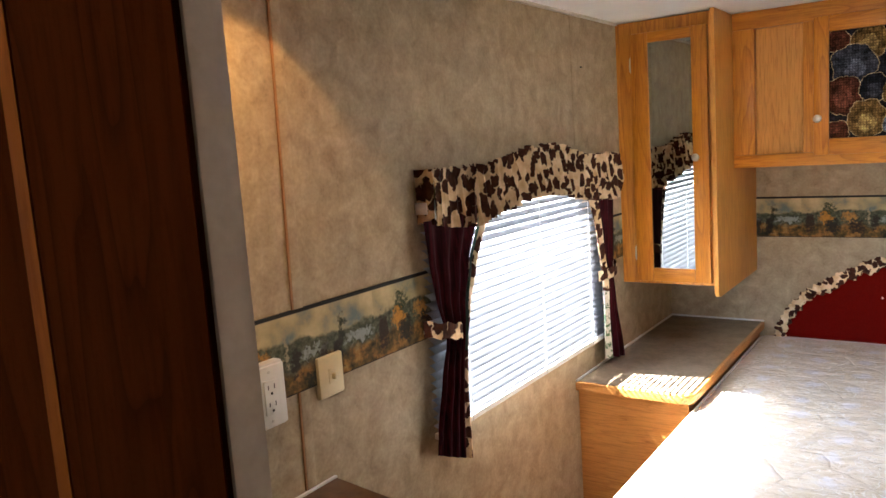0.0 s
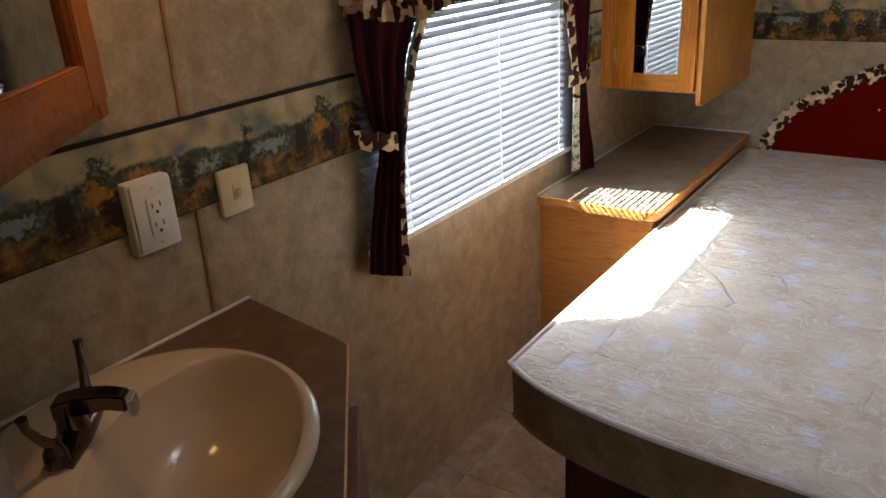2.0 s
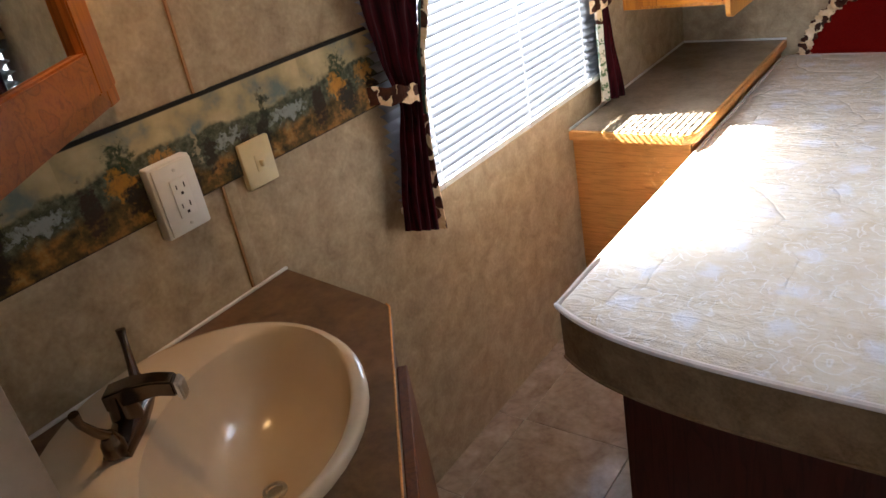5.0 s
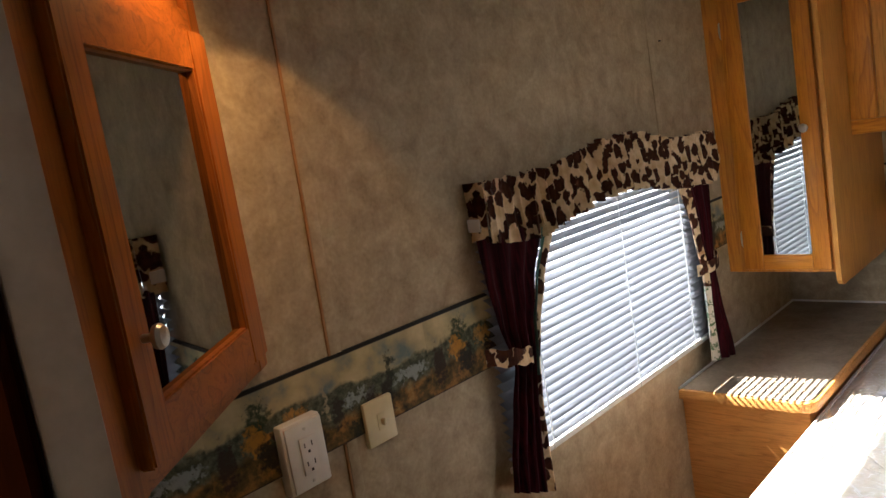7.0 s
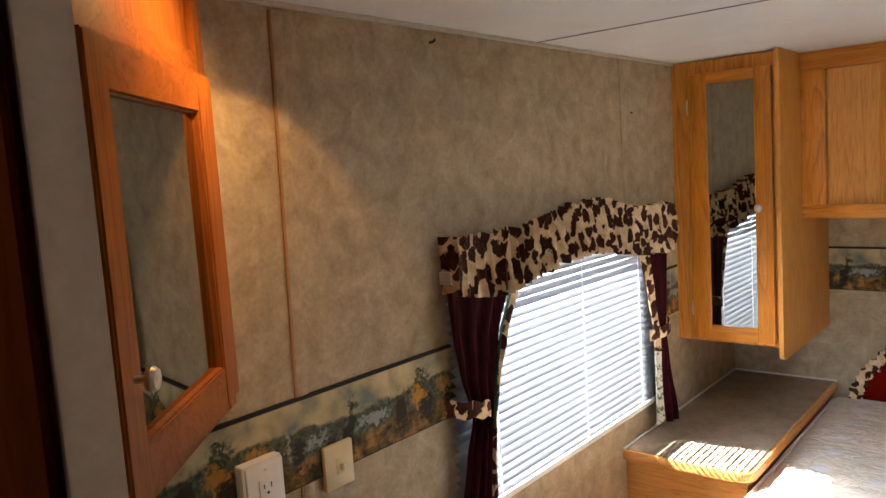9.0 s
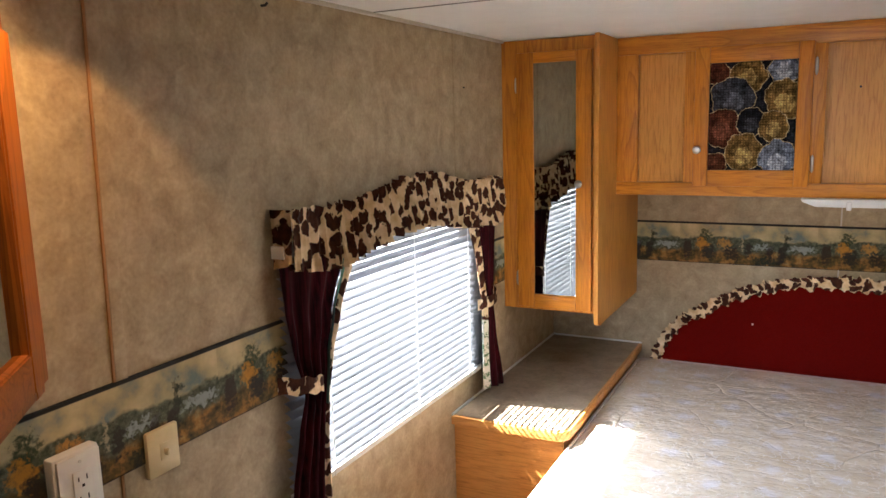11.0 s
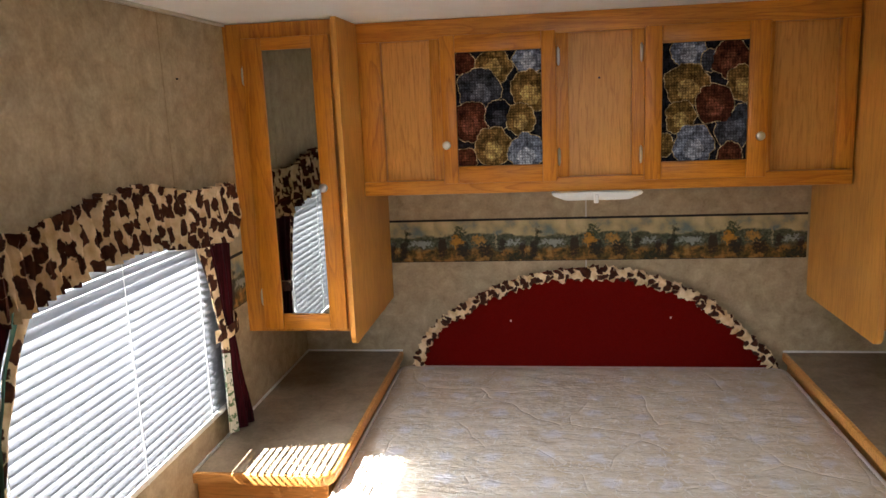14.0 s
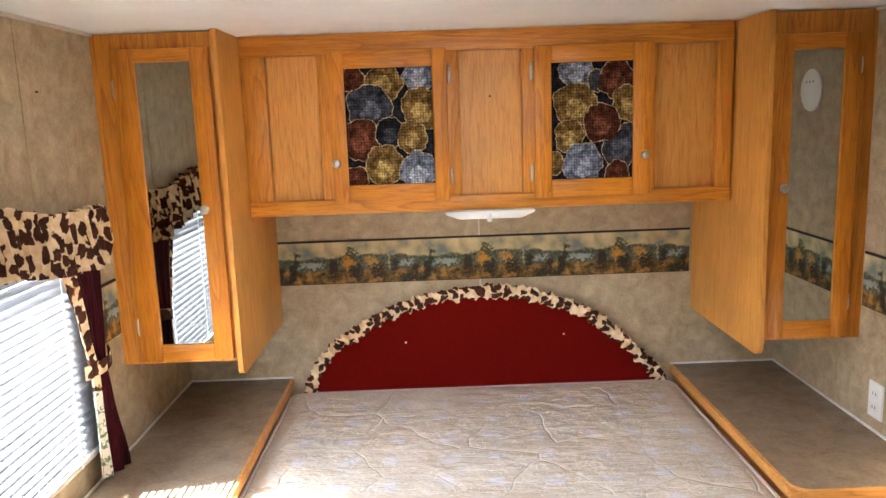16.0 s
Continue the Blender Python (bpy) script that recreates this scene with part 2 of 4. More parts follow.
def ticking(name):
    """Quilted beige mattress cover with pale scrolls, bluish leaf marks and stitched creases."""
    m, nt, bs = material(name, 0.7)
    v = coords(nt)

    def warped(amount, scale):
        w = nt.nodes.new("ShaderNodeVectorMath")
        w.operation = "MULTIPLY_ADD"
        n = nt.nodes.new("ShaderNodeTexNoise")
        n.inputs["Scale"].default_value, n.inputs["Detail"].default_value = scale, 2
        nt.links.new(v, n.inputs["Vector"])
        nt.links.new(n.outputs["Color"], w.inputs[0])
        w.inputs[1].default_value = (amount, amount, amount)
        nt.links.new(v, w.inputs[2])
        return w.outputs[0]

    def cells(vec, scale, random_, feature):
        vo = nt.nodes.new("ShaderNodeTexVoronoi")
        vo.voronoi_dimensions, vo.feature = "2D", feature
        vo.inputs["Scale"].default_value, vo.inputs["Randomness"].default_value = scale, random_
        nt.links.new(vec, vo.inputs["Vector"])
        return vo.outputs["Distance"]

    curl = calc(nt, "FRACT", calc(nt, "MULTIPLY", cells(warped(0.09, 16), 15, 0.9, "F1"), 3.0))
    thin = ramp(nt, curl, [(0.05, (0, 0, 0)), (0.2, (1, 1, 1)), (0.34, (0, 0, 0))])
    broken = ramp(nt, tex_noise(nt, v, 17, 3, 0.6), [(0.41, (0, 0, 0)), (0.52, (1, 1, 1))])
    scroll = calc(nt, "MULTIPLY", thin, broken)
    leaf = ramp(nt, calc(nt, "ADD", cells(warped(0.03, 9), 6.2, 0.22, "F1"), calc(nt, "MULTIPLY", calc(nt, "SUBTRACT", tex_noise(nt, v, 40, 3), 0.5), 0.42)), [(0.09, (1, 1, 1)), (0.24, (0, 0, 0))])
    tan = ramp(nt, tex_noise(nt, v, 7, 5, 0.6), [(0.32, (0.52, 0.415, 0.275)), (0.68, (0.67, 0.575, 0.435))])
    cloud = ramp(nt, tex_noise(nt, v, 26, 4, 0.6), [(0.42, (0, 0, 0)), (0.68, (1, 1, 1))])
    col = mix(nt, tan, (0.66, 0.61, 0.55), calc(nt, "MULTIPLY", cloud, 0.5))
    col = mix(nt, col, (0.76, 0.73, 0.70), calc(nt, "MULTIPLY", scroll, 0.65))
    col = mix(nt, col, (0.67, 0.67, 0.74), calc(nt, "MULTIPLY", leaf, 0.5))
    nt.links.new(col, bs.inputs["Base Color"])
    seam = ramp(nt, cells(warped(0.16, 4), 3.6, 0.9, "DISTANCE_TO_EDGE"), [(0.0, (0, 0, 0)), (0.018, (0.6, 0.6, 0.6)), (0.09, (1, 1, 1))])
    gaps = ramp(nt, tex_noise(nt, v, 3.5, 2), [(0.42, (0, 0, 0)), (0.56, (1, 1, 1))])
    crease = calc(nt, "MULTIPLY", calc(nt, "MULTIPLY", calc(nt, "SUBTRACT", seam, 1.0), gaps), 0.55)
    relief = calc(nt, "ADD", crease, calc(nt, "ADD", calc(nt, "MULTIPLY", scroll, 0.08), calc(nt, "MULTIPLY", tex_noise(nt, v, 42, 6, 0.65), 0.55)))
    pull = tex_noise(nt, coords(nt, (3.2, 11.0, 1.0)), 2.4, 5, 0.62, 0.9)
    bump(nt, bs, calc(nt, "ADD", relief, calc(nt, "MULTIPLY", pull, 1.2)), 0.95, 0.008)
    return m


M = {}
M["wall"] = mottled("wallpaper_beige_mottle", (0.295, 0.213, 0.119), (0.51, 0.398, 0.245), 0.6, 18, 110)
M["ceiling"] = mottled("ceiling_white_panel", (0.74, 0.73, 0.72), (0.82, 0.81, 0.80), 0.7, 5, 200, 0.05)
M["oak_v"], M["oak_h"], M["oak_y"] = oak("oak_upright_grain", "z"), oak("oak_level_grain", "x"), oak("oak_cross_grain", "y")
M["pale_h"] = oak("pale_oak_level", "x", (0.66, 0.31, 0.075), (0.42, 0.17, 0.032), 0.42)
M["panel"] = oak("oak_veneer_panel", "z", (0.65, 0.305, 0.055), (0.46, 0.180, 0.024), 0.45, 0.45)
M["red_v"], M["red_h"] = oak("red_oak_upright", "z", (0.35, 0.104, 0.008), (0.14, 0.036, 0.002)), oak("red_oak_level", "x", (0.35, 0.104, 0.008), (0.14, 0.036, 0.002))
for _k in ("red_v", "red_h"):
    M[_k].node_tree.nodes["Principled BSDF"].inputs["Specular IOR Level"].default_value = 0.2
# reddish oak with the shade of the dim hall put into its colour
M["shaded_v"] = oak("shaded_oak", "z", (0.036, 0.008, 0.0015), (0.010, 0.002, 0.0005), 0.65)
M["shaded_v"].node_tree.nodes["Principled BSDF"].inputs["Coat Weight"].default_value = 0.0
M["shaded_v"].node_tree.nodes["Principled BSDF"].inputs["Specular IOR Level"].default_value = 0.0
# lighter copy of the pantry oak: light caught by the door edge, as colour
M["bead"] = oak("lit_oak_bead", "z", (0.15, 0.042, 0.006), (0.07, 0.018, 0.003), 0.6)
M["door_v"], M["door_h"] = oak("door_oak_upright", "z", (0.60, 0.222, 0.010), (0.31, 0.086, 0.004)), oak("door_oak_level", "x", (0.60, 0.222, 0.010), (0.31, 0.086, 0.004))
for _k in ("Coat Weight", "Specular IOR Level"):
    M["bead"].node_tree.nodes["Principled BSDF"].inputs[_k].default_value = 0.02
# shaded copy of the corner cabinet's red oak, about half as bright
M["vanity_shaded_v"] = oak("shaded_red_oak", "z", (0.17, 0.050, 0.007), (0.07, 0.019, 0.003), 0.5)
# dark red wood, deepened further to carry the shade below the mattress
M["bed_shaded_v"] = oak("shaded_red_lacquered_wood", "z", (0.055, 0.012, 0.005), (0.022, 0.005, 0.002), 0.4)
M["bed_shaded_v"].node_tree.nodes["Principled BSDF"].inputs["Coat Weight"].default_value = 0.15
M["bed_shaded_v"].node_tree.nodes["Principled BSDF"].inputs["Specular IOR Level"].default_value = 0.15
M["laminate"] = mottled("laminate_taupe", (0.17, 0.120, 0.074), (0.33, 0.255, 0.172), 0.42, 14, 90, 0.04)
M["counter"] = mottled("vanity_laminate_brown", (0.085, 0.039, 0.013), (0.19, 0.100, 0.040), 0.38, 16, 80, 0.04)
M["tile"] = mottled("vinyl_tile_grey_brown", (0.25, 0.185, 0.13), (0.50, 0.405, 0.31), 0.13, 9, 40, 0.12)
M["grout"] = plain("pale_grout", (0.42, 0.36, 0.28), 0.8)
M["cow"], M["red"] = hide_print("hide_print_cotton"), burgundy("burgundy_weave")
M["cow_small"] = hide_print("hide_print_ruffle", (1.1, 1.0, 1.0), 0.40, 27)
M["headred"] = plain("headboard_crimson_cloth", (0.120, 0.0040, 0.0022), 0.95, 0, 300, 0.15)
M["headred"].node_tree.nodes["Principled BSDF"].inputs["Specular IOR Level"].default_value = 0.03
M["green"] = plain("green_lining", (0.05, 0.13, 0.09), 0.9)
M["border_x"], M["border_y"] = border_print("landscape_border_long", 0), border_print("landscape_border_side", 1)
for _k, _c in (("yarn_dark", (0.012, 0.012, 0.016)), ("yarn_gold", (0.17, 0.098, 0.028)), ("yarn_rust", (0.085, 0.024, 0.012)), ("yarn_coal", (0.045, 0.047, 0.058)), ("yarn_blue", (0.17, 0.19, 0.25)), ("yarn_rim", (0.42, 0.31, 0.16)), ("yarn_gold_bright", (0.36, 0.235, 0.075)), ("yarn_rust_bright", (0.17, 0.055, 0.030)), ("yarn_coal_bright", (0.10, 0.104, 0.125)), ("yarn_blue_bright", (0.36, 0.38, 0.45)), ("yarn_dark_bright", (0.04, 0.04, 0.05))):
    M[_k] = yarn(_k, _c)
M["tick"] = ticking("quilted_ticking")
M["tickside"] = mottled("mattress_side_brown", (0.12, 0.064, 0.025), (0.23, 0.136, 0.063), 0.85, 14, 120, 0.2)
M["tickside"].node_tree.nodes["Principled BSDF"].inputs["Specular IOR Level"].default_value = 0.12
M["piping"] = plain("cream_piping", (0.60, 0.50, 0.42), 0.7)
M["print"] = mottled("pale_printed_cotton", (0.10, 0.16, 0.07), (0.66, 0.60, 0.50), 0.9, 48, 160, 0.1, (0.455, 0.50))
M["white"] = plain("white_plastic", (0.74, 0.72, 0.68), 0.35, 0, 40, 0.04)
M["ivory"] = plain("ivory_plastic", (0.72, 0.60, 0.34), 0.35, 0, 40, 0.04)
M["trim"] = plain("wall_trim_vinyl", (0.56, 0.50, 0.42), 0.5)
M["endcap"] = plain("grey_vinyl_cap", (0.36, 0.265, 0.195), 0.5)
M["batten"] = plain("wood_tone_batten", (0.34, 0.165, 0.050), 0.5)
M["caulk"] = plain("white_caulk", (0.72, 0.70, 0.66), 0.6)
M["black"] = plain("dark_slot", (0.015, 0.013, 0.012), 0.6)
M["joint"] = plain("grey_ceiling_joint", (0.22, 0.21, 0.20), 0.7)
M["nickel"] = plain("brushed_nickel", (0.62, 0.60, 0.56), 0.28, 1.0, 200)
M["bronze"] = plain("dark_faucet_metal", (0.16, 0.13, 0.115), 0.16, 1.0, 90)
M["sink"] = plain("biscuit_basin", (0.62, 0.50, 0.35), 0.18, 0, 20, 0.03)
M["concrete"] = plain("pale_gravel_ground", (0.42, 0.40, 0.36), 0.9, 0, 6, 0.2)
M["mirror"], _nt, _b = material("mirror_glass", 0.02, 1.0)
_b.inputs["Base Color"].default_value = (0.46, 0.475, 0.455, 1)
M["glass"], _nt, _b = material("window_glass", 0.0)
_b.inputs["Transmission Weight"].default_value = 1.0
_b.inputs["IOR"].default_value = 1.05
M["slat"], _nt, _b = material("white_blind_slat", 0.4)
_b.inputs["Base Color"].default_value = (0.195, 0.195, 0.205, 1)
_tr = _nt.nodes.new("ShaderNodeBsdfTranslucent")
_tr.inputs["Color"].default_value = (0.85, 0.85, 0.87, 1)
_ms = _nt.nodes.new("ShaderNodeMixShader")
_ms.inputs[0].default_value = 0.03
_nt.links.new(_b.outputs[0], _ms.inputs[1])
_nt.links.new(_tr.outputs[0], _ms.inputs[2])
_nt.links.new(_ms.outputs[0], _nt.nodes["Material Output"].inputs["Surface"])

# ---- mesh helpers ----
def box(x0, x1, y0, y1, z0, z1, bevel=0.0, seg=2, bm=None):
    own = bmesh.new()
    bmesh.ops.create_cube(own, size=1)
    for v in own.verts:
        v.co = ((x0 + x1) / 2 + v.co.x * (x1 - x0), (y0 + y1) / 2 + v.co.y * (y1 - y0), (z0 + z1) / 2 + v.co.z * (z1 - z0))
    if bevel:
        bmesh.ops.bevel(own, geom=own.edges[:], offset=bevel, segments=seg, affect="EDGES", profile=0.5)
    return join(bm, own)


def join(bm, own):
    if bm is None:
        return own
    me = bpy.data.meshes.new("tmp")
    own.to_mesh(me)
    bm.from_mesh(me)
    bpy.data.meshes.remove(me)
    own.free()
    return bm


def prism(outline, z0, z1, bevel=0.0, bm=None, seg=2):
    """An upright block over a level outline of (x, y) points."""
    own = bmesh.new()
    f = own.faces.new([own.verts.new((x, y, z0)) for x, y in outline])
    top = bmesh.ops.extrude_face_region(own, geom=[f])["geom"]
    for v in top:
        if isinstance(v, bmesh.types.BMVert):
            v.co.z = z1
    bmesh.ops.recalc_face_normals(own, faces=own.faces[:])
    if bevel:
        es = [e for e in own.edges if abs(e.verts[0].co.z - e.verts[1].co.z) < 1e-6 and e.verts[0].co.z > (z0 + z1) / 2]
        bmesh.ops.bevel(own, geom=es, offset=bevel, segments=seg, affect="EDGES", profile=0.5)
    return join(bm, own)


def lathe(profile, centre, axis=(0, 0, 1), n=24, squash=(1, 1), bm=None):
    """A turned form: (radius, height) pairs about an axis."""
    own = bmesh.new()
    q = Vector((0, 0, 1)).rotation_difference(Vector(axis)).to_matrix()
    rings = []
    for r, h in profile:
        rings.append([own.verts.new(Vector(centre) + q @ Vector((r * squash[0] * math.cos(2 * math.pi * i / n), r * squash[1] * math.sin(2 * math.pi * i / n), h))) for i in range(n)])
    for a, b in zip(rings, rings[1:]):
        for i in range(n):
            own.faces.new((a[i], a[(i + 1) % n], b[(i + 1) % n], b[i]))
    own.faces.new(rings[0][::-1])
    own.faces.new(rings[-1])
    bmesh.ops.recalc_face_normals(own, faces=own.faces[:])
    return join(bm, own)


def tube(points, radius, n=10, bm=None):
    own = bmesh.new()
    rings = []
    pts = [Vector(p) for p in points]
    for i, p in enumerate(pts):
        d = (pts[min(i + 1, len(pts) - 1)] - pts[max(i - 1, 0)]).normalized()
        s = d.cross(Vector((0.31, 0.52, 0.8))).normalized()
        t = d.cross(s)
        r = radius[i] if isinstance(radius, (list, tuple)) else radius
        rings.append([own.verts.new(p + r * (math.cos(2 * math.pi * k / n) * s + math.sin(2 * math.pi * k / n) * t)) for k in range(n)])
    for a, b in zip(rings, rings[1:]):
        for k in range(n):
            own.faces.new((a[k], a[(k + 1) % n], b[(k + 1) % n], b[k]))
    own.faces.new(rings[0][::-1])
    own.faces.new(rings[-1])
    bmesh.ops.recalc_face_normals(own, faces=own.faces[:])
    return join(bm, own)


def sheet(fn, nu, nv, thick, bm=None):
    """A cloth-like sheet with thickness from fn(u, v) -> place."""
    own = bmesh.new()
    g = [[own.verts.new(fn(i / nu, j / nv)) for j in range(nv + 1)] for i in range(nu + 1)]
    for i in range(nu):
        for j in range(nv):
            own.faces.new((g[i][j], g[i + 1][j], g[i + 1][j + 1], g[i][j + 1]))
    bmesh.ops.recalc_face_normals(own, faces=own.faces[:])
    bmesh.ops.solidify(own, geom=own.faces[:], thickness=thick)
    return join(bm, own)


def smoothed(bm, angle=40):
    for f in bm.faces:
        f.smooth = True
    for e in bm.edges:
        e.smooth = len(e.link_faces) == 2 and e.calc_face_angle(0) < radians(angle)
    return bm


def mesh_object(name, bm, mat):
    me = bpy.data.meshes.new(name)
    smoothed(bm)
    bm.to_mesh(me)
    bm.free()
    me.materials.append(M[mat])
    return new(name, me)


def thing(name, at, label, category, group="", kind=""):
    ob = new(name)
    ob.empty_display_size = 0.05
    ob.location = at
    return tagged(ob, label, category, group, kind)


def part(name, bm, mat, parent, label=""):
    """Links a bmesh, given in world places, as one mesh under a thing or a part."""
    ob = mesh_object(name, bm, mat)
    base = Vector((0, 0, 0))
    p = parent
    while p is not None:
        base += p.location
        p = p.parent
    ob.parent = parent
    ob.data.transform(Matrix.Translation(-base))
    if label:
        ob["label"] = label
    return ob


def structure(name, bm, mat, label, category):
    return tagged(mesh_object(name, bm, mat), label, category, "", "structure")

# ---- structure ----
XL, XR, YB, H = -1.18, 1.225, 0.0, 2.02
WY0, WY1, WZ0, WZ1 = -1.93, -0.95, 0.82, 1.42   # window opening
bm = box(XL - 0.06, XL, -5.2, WY0, 0, H)
box(XL - 0.06, XL, WY1, 0.06, 0, H, bm=bm)
box(XL - 0.06, XL, WY0, WY1, 0, WZ0, bm=bm)
box(XL - 0.06, XL, WY0, WY1, WZ1, H, bm=bm)
structure("wall_west", bm, "wall", "beige mottled vinyl wall panel with a window opening", "wall")
structure("wall_north", box(XL, XR, 0.0, 0.06, 0, H), "wall", "beige mottled wall behind the bed head", "wall")
structure("wall_east", box(XR, XR + 0.06, -5.2, 0.06, 0, H), "wall", "beige mottled vinyl wall panel", "wall")
# unseen closing wall; its opening is added for the rear fill lamp
bm = box(XL, -0.50, -5.26, -5.2, 0, H)
box(0.34, XR, -5.26, -5.2, 0, H, bm=bm)
box(-0.50, 0.34, -5.26, -5.2, 0, 1.12, bm=bm)
box(-0.50, 0.34, -5.26, -5.2, 1.78, H, bm=bm)
structure("wall_south", bm, "wall", "plain beige closing wall with an added opening for the fill lamp", "wall")
VX0, VX1, VY0, VY1 = -0.18, 0.18, -1.58, -1.22   # added ceiling opening that lets the fill lamp in
bm = box(XL - 0.06, VX0, -5.26, 0.06, H, H + 0.05)
box(VX1, XR + 0.06, -5.26, 0.06, H, H + 0.05, bm=bm)
box(VX0, VX1, -5.26, VY0, H, H + 0.05, bm=bm)
box(VX0, VX1, VY1, 0.06, H, H + 0.05, bm=bm)
structure("ceiling", bm, "ceiling", "smooth off-white caravan ceiling panel", "ceiling")
structure("partition_west", box(XL, -0.535, -3.168, -3.135, 0, H), "wall", "thin beige partition beside the vanity", "wall")
structure("partition_end_trim", box(-0.5345, -0.525, -3.171, -3.132, 0, H, 0.002), "endcap", "pale grey vinyl cap on the partition end", "trim")
bm = box(0.42, 0.46, -5.2, -2.45, 0, H)
box(0.46, XR, -2.49, -2.45, 0, H, bm=bm)
structure("partition_east", bm, "wall", "plain beige bathroom partition", "wall")

def leaning(bm, lean, z0):
    """Shifts a strip along the wall in step with its height."""
    for v in bm.verts:
        v.co.y += lean * (v.co.z - z0)
    return bm


for y0, y1, deep, mat, nm in ((-2.4835, -2.478, 0.004, "batten", "brown"), (-2.478, -2.452, 0.0048, "wall", "beige mottled")):
    structure("batten", leaning(box(XL, XL + deep, y0, y1, 0.87, H - 0.015, 0.0006), 0.0215, 0.9), mat, nm + " vertical batten strip over a wall joint", "trim")
structure("batten", box(XL, XL + 0.0022, -1.037, -1.031, 1.5, H - 0.015), "wall", "thin beige wall joint strip", "trim")
structure("batten", box(0.017, 0.023, -0.002, 0.0, 0.7, 1.42), "trim", "thin beige wall joint strip behind the bed", "trim")
structure("crown_trim", box(XL, XL + 0.012, -3.13, -0.61, H - 0.010, H, 0.002), "trim", "pale vinyl strip where wall meets ceiling", "trim")
structure("crown_trim", box(XR - 0.012, XR, -2.44, -0.61, H - 0.010, H, 0.002), "trim", "pale vinyl strip where wall meets ceiling", "trim")
structure("ceiling_joint", box(XL + 0.012, VX0 - 0.03, -1.545, -1.539, H - 0.002, H), "joint", "thin dark joint line in the ceiling", "ceiling")
structure("ceiling_joint", box(XL + 0.012, 0.9, -2.86, -2.854, H - 0.002, H), "joint", "thin dark joint line in the ceiling", "ceiling")

bm = box(XL, XL + 0.006, -3.13, WY0 - 0.005, 1.088, 1.266)
box(XL, XL + 0.006, WY1 + 0.005, -0.62, 1.088, 1.266, bm=bm)
structure("wallpaper_border_side", bm, "border_y", "landscape wallpaper border with a dark top line", "border")
structure("wallpaper_border_head", box(-0.785, 0.865, -0.005, 0.0, 1.088, 1.266), "border_x", "landscape wallpaper border with a dark top line", "border")
structure("wallpaper_border_far", box(XR - 0.005, XR, -2.44, -0.62, 1.088, 1.266), "border_y", "landscape wallpaper border with a dark top line", "border")

# trim and shaft of the added opening, out of view
bm = box(VX0 - 0.03, VX0, VY0 - 0.03, VY1 + 0.03, H - 0.012, H - 0.0005)
box(VX1, VX1 + 0.03, VY0 - 0.03, VY1 + 0.03, H - 0.012, H - 0.0005, bm=bm)
box(VX0, VX1, VY0 - 0.03, VY0, H - 0.012, H - 0.0005, bm=bm)
box(VX0, VX1, VY1, VY1 + 0.03, H - 0.012, H - 0.0005, bm=bm)
for a, b, c, d in ((VX0 - 0.01, VX0, VY0, VY1), (VX1, VX1 + 0.01, VY0, VY1), (VX0 - 0.01, VX1 + 0.01, VY0 - 0.01, VY0), (VX0 - 0.01, VX1 + 0.01, VY1, VY1 + 0.01)):
    box(a, b, c, d, H + 0.05, H + 0.19, bm=bm)
structure("added_vent_trim", bm, "white", "white plastic trim round an added, unseen ceiling opening", "vent")

# outdoors
structure("ground", box(-60, 60, -60, 60, -0.62, -0.60), "concrete", "pale gravel yard outside the trailer", "ground")

# ---- window ----
def window(name, x0, x1, y0, y1, z0, z1, label):
    """An aluminium frame with one pane in an opening of a side wall."""
    w = thing(name, ((x0 + x1) / 2, (y0 + y1) / 2, z0), label, "window", kind="structure")
    fr = box(x0, x1, y0, y0 + 0.03, z0, z1)
    box(x0, x1, y1 - 0.03, y1, z0, z1, bm=fr)
    box(x0, x1, y0 + 0.03, y1 - 0.03, z0, z0 + 0.03, bm=fr)
    box(x0, x1, y0 + 0.03, y1 - 0.03, z1 - 0.03, z1, bm=fr)
    part("window_frame", fr, "white", w)
    xm = (x0 + x1) / 2
    pane = part("pane", box(xm - 0.002, xm + 0.002, y0 + 0.03, y1 - 0.03, z0 + 0.03, z1 - 0.03), "glass", w)
    pane.visible_shadow = False


window("window_1", XL - 0.06, XL - 0.02, WY0, WY1, WZ0, WZ1, "aluminium framed caravan window behind a blind")

# ---- blind ----
BY0, BY1, BZ0, BZ1 = -2.02, -0.89, 0.815, 1.445
BX = XL + 0.022
blind = thing("venetian_blind", (BX, (BY0 + BY1) / 2, BZ0), "white venetian blind with half-open slats over the window", "blind")
part("headrail", box(XL + 0.001, BX + 0.016, BY0, BY1, BZ1 - 0.03, BZ1, 0.002), "white", blind)
part("bottom_rail", box(BX - 0.010, BX + 0.012, BY0, BY1, BZ0, BZ0 + 0.016, 0.003), "white", blind)
TILT_SLAT, PITCH = radians(33), 0.0235
slat_mesh = None
nslat = int((BZ1 - BZ0 - 0.05) / PITCH)
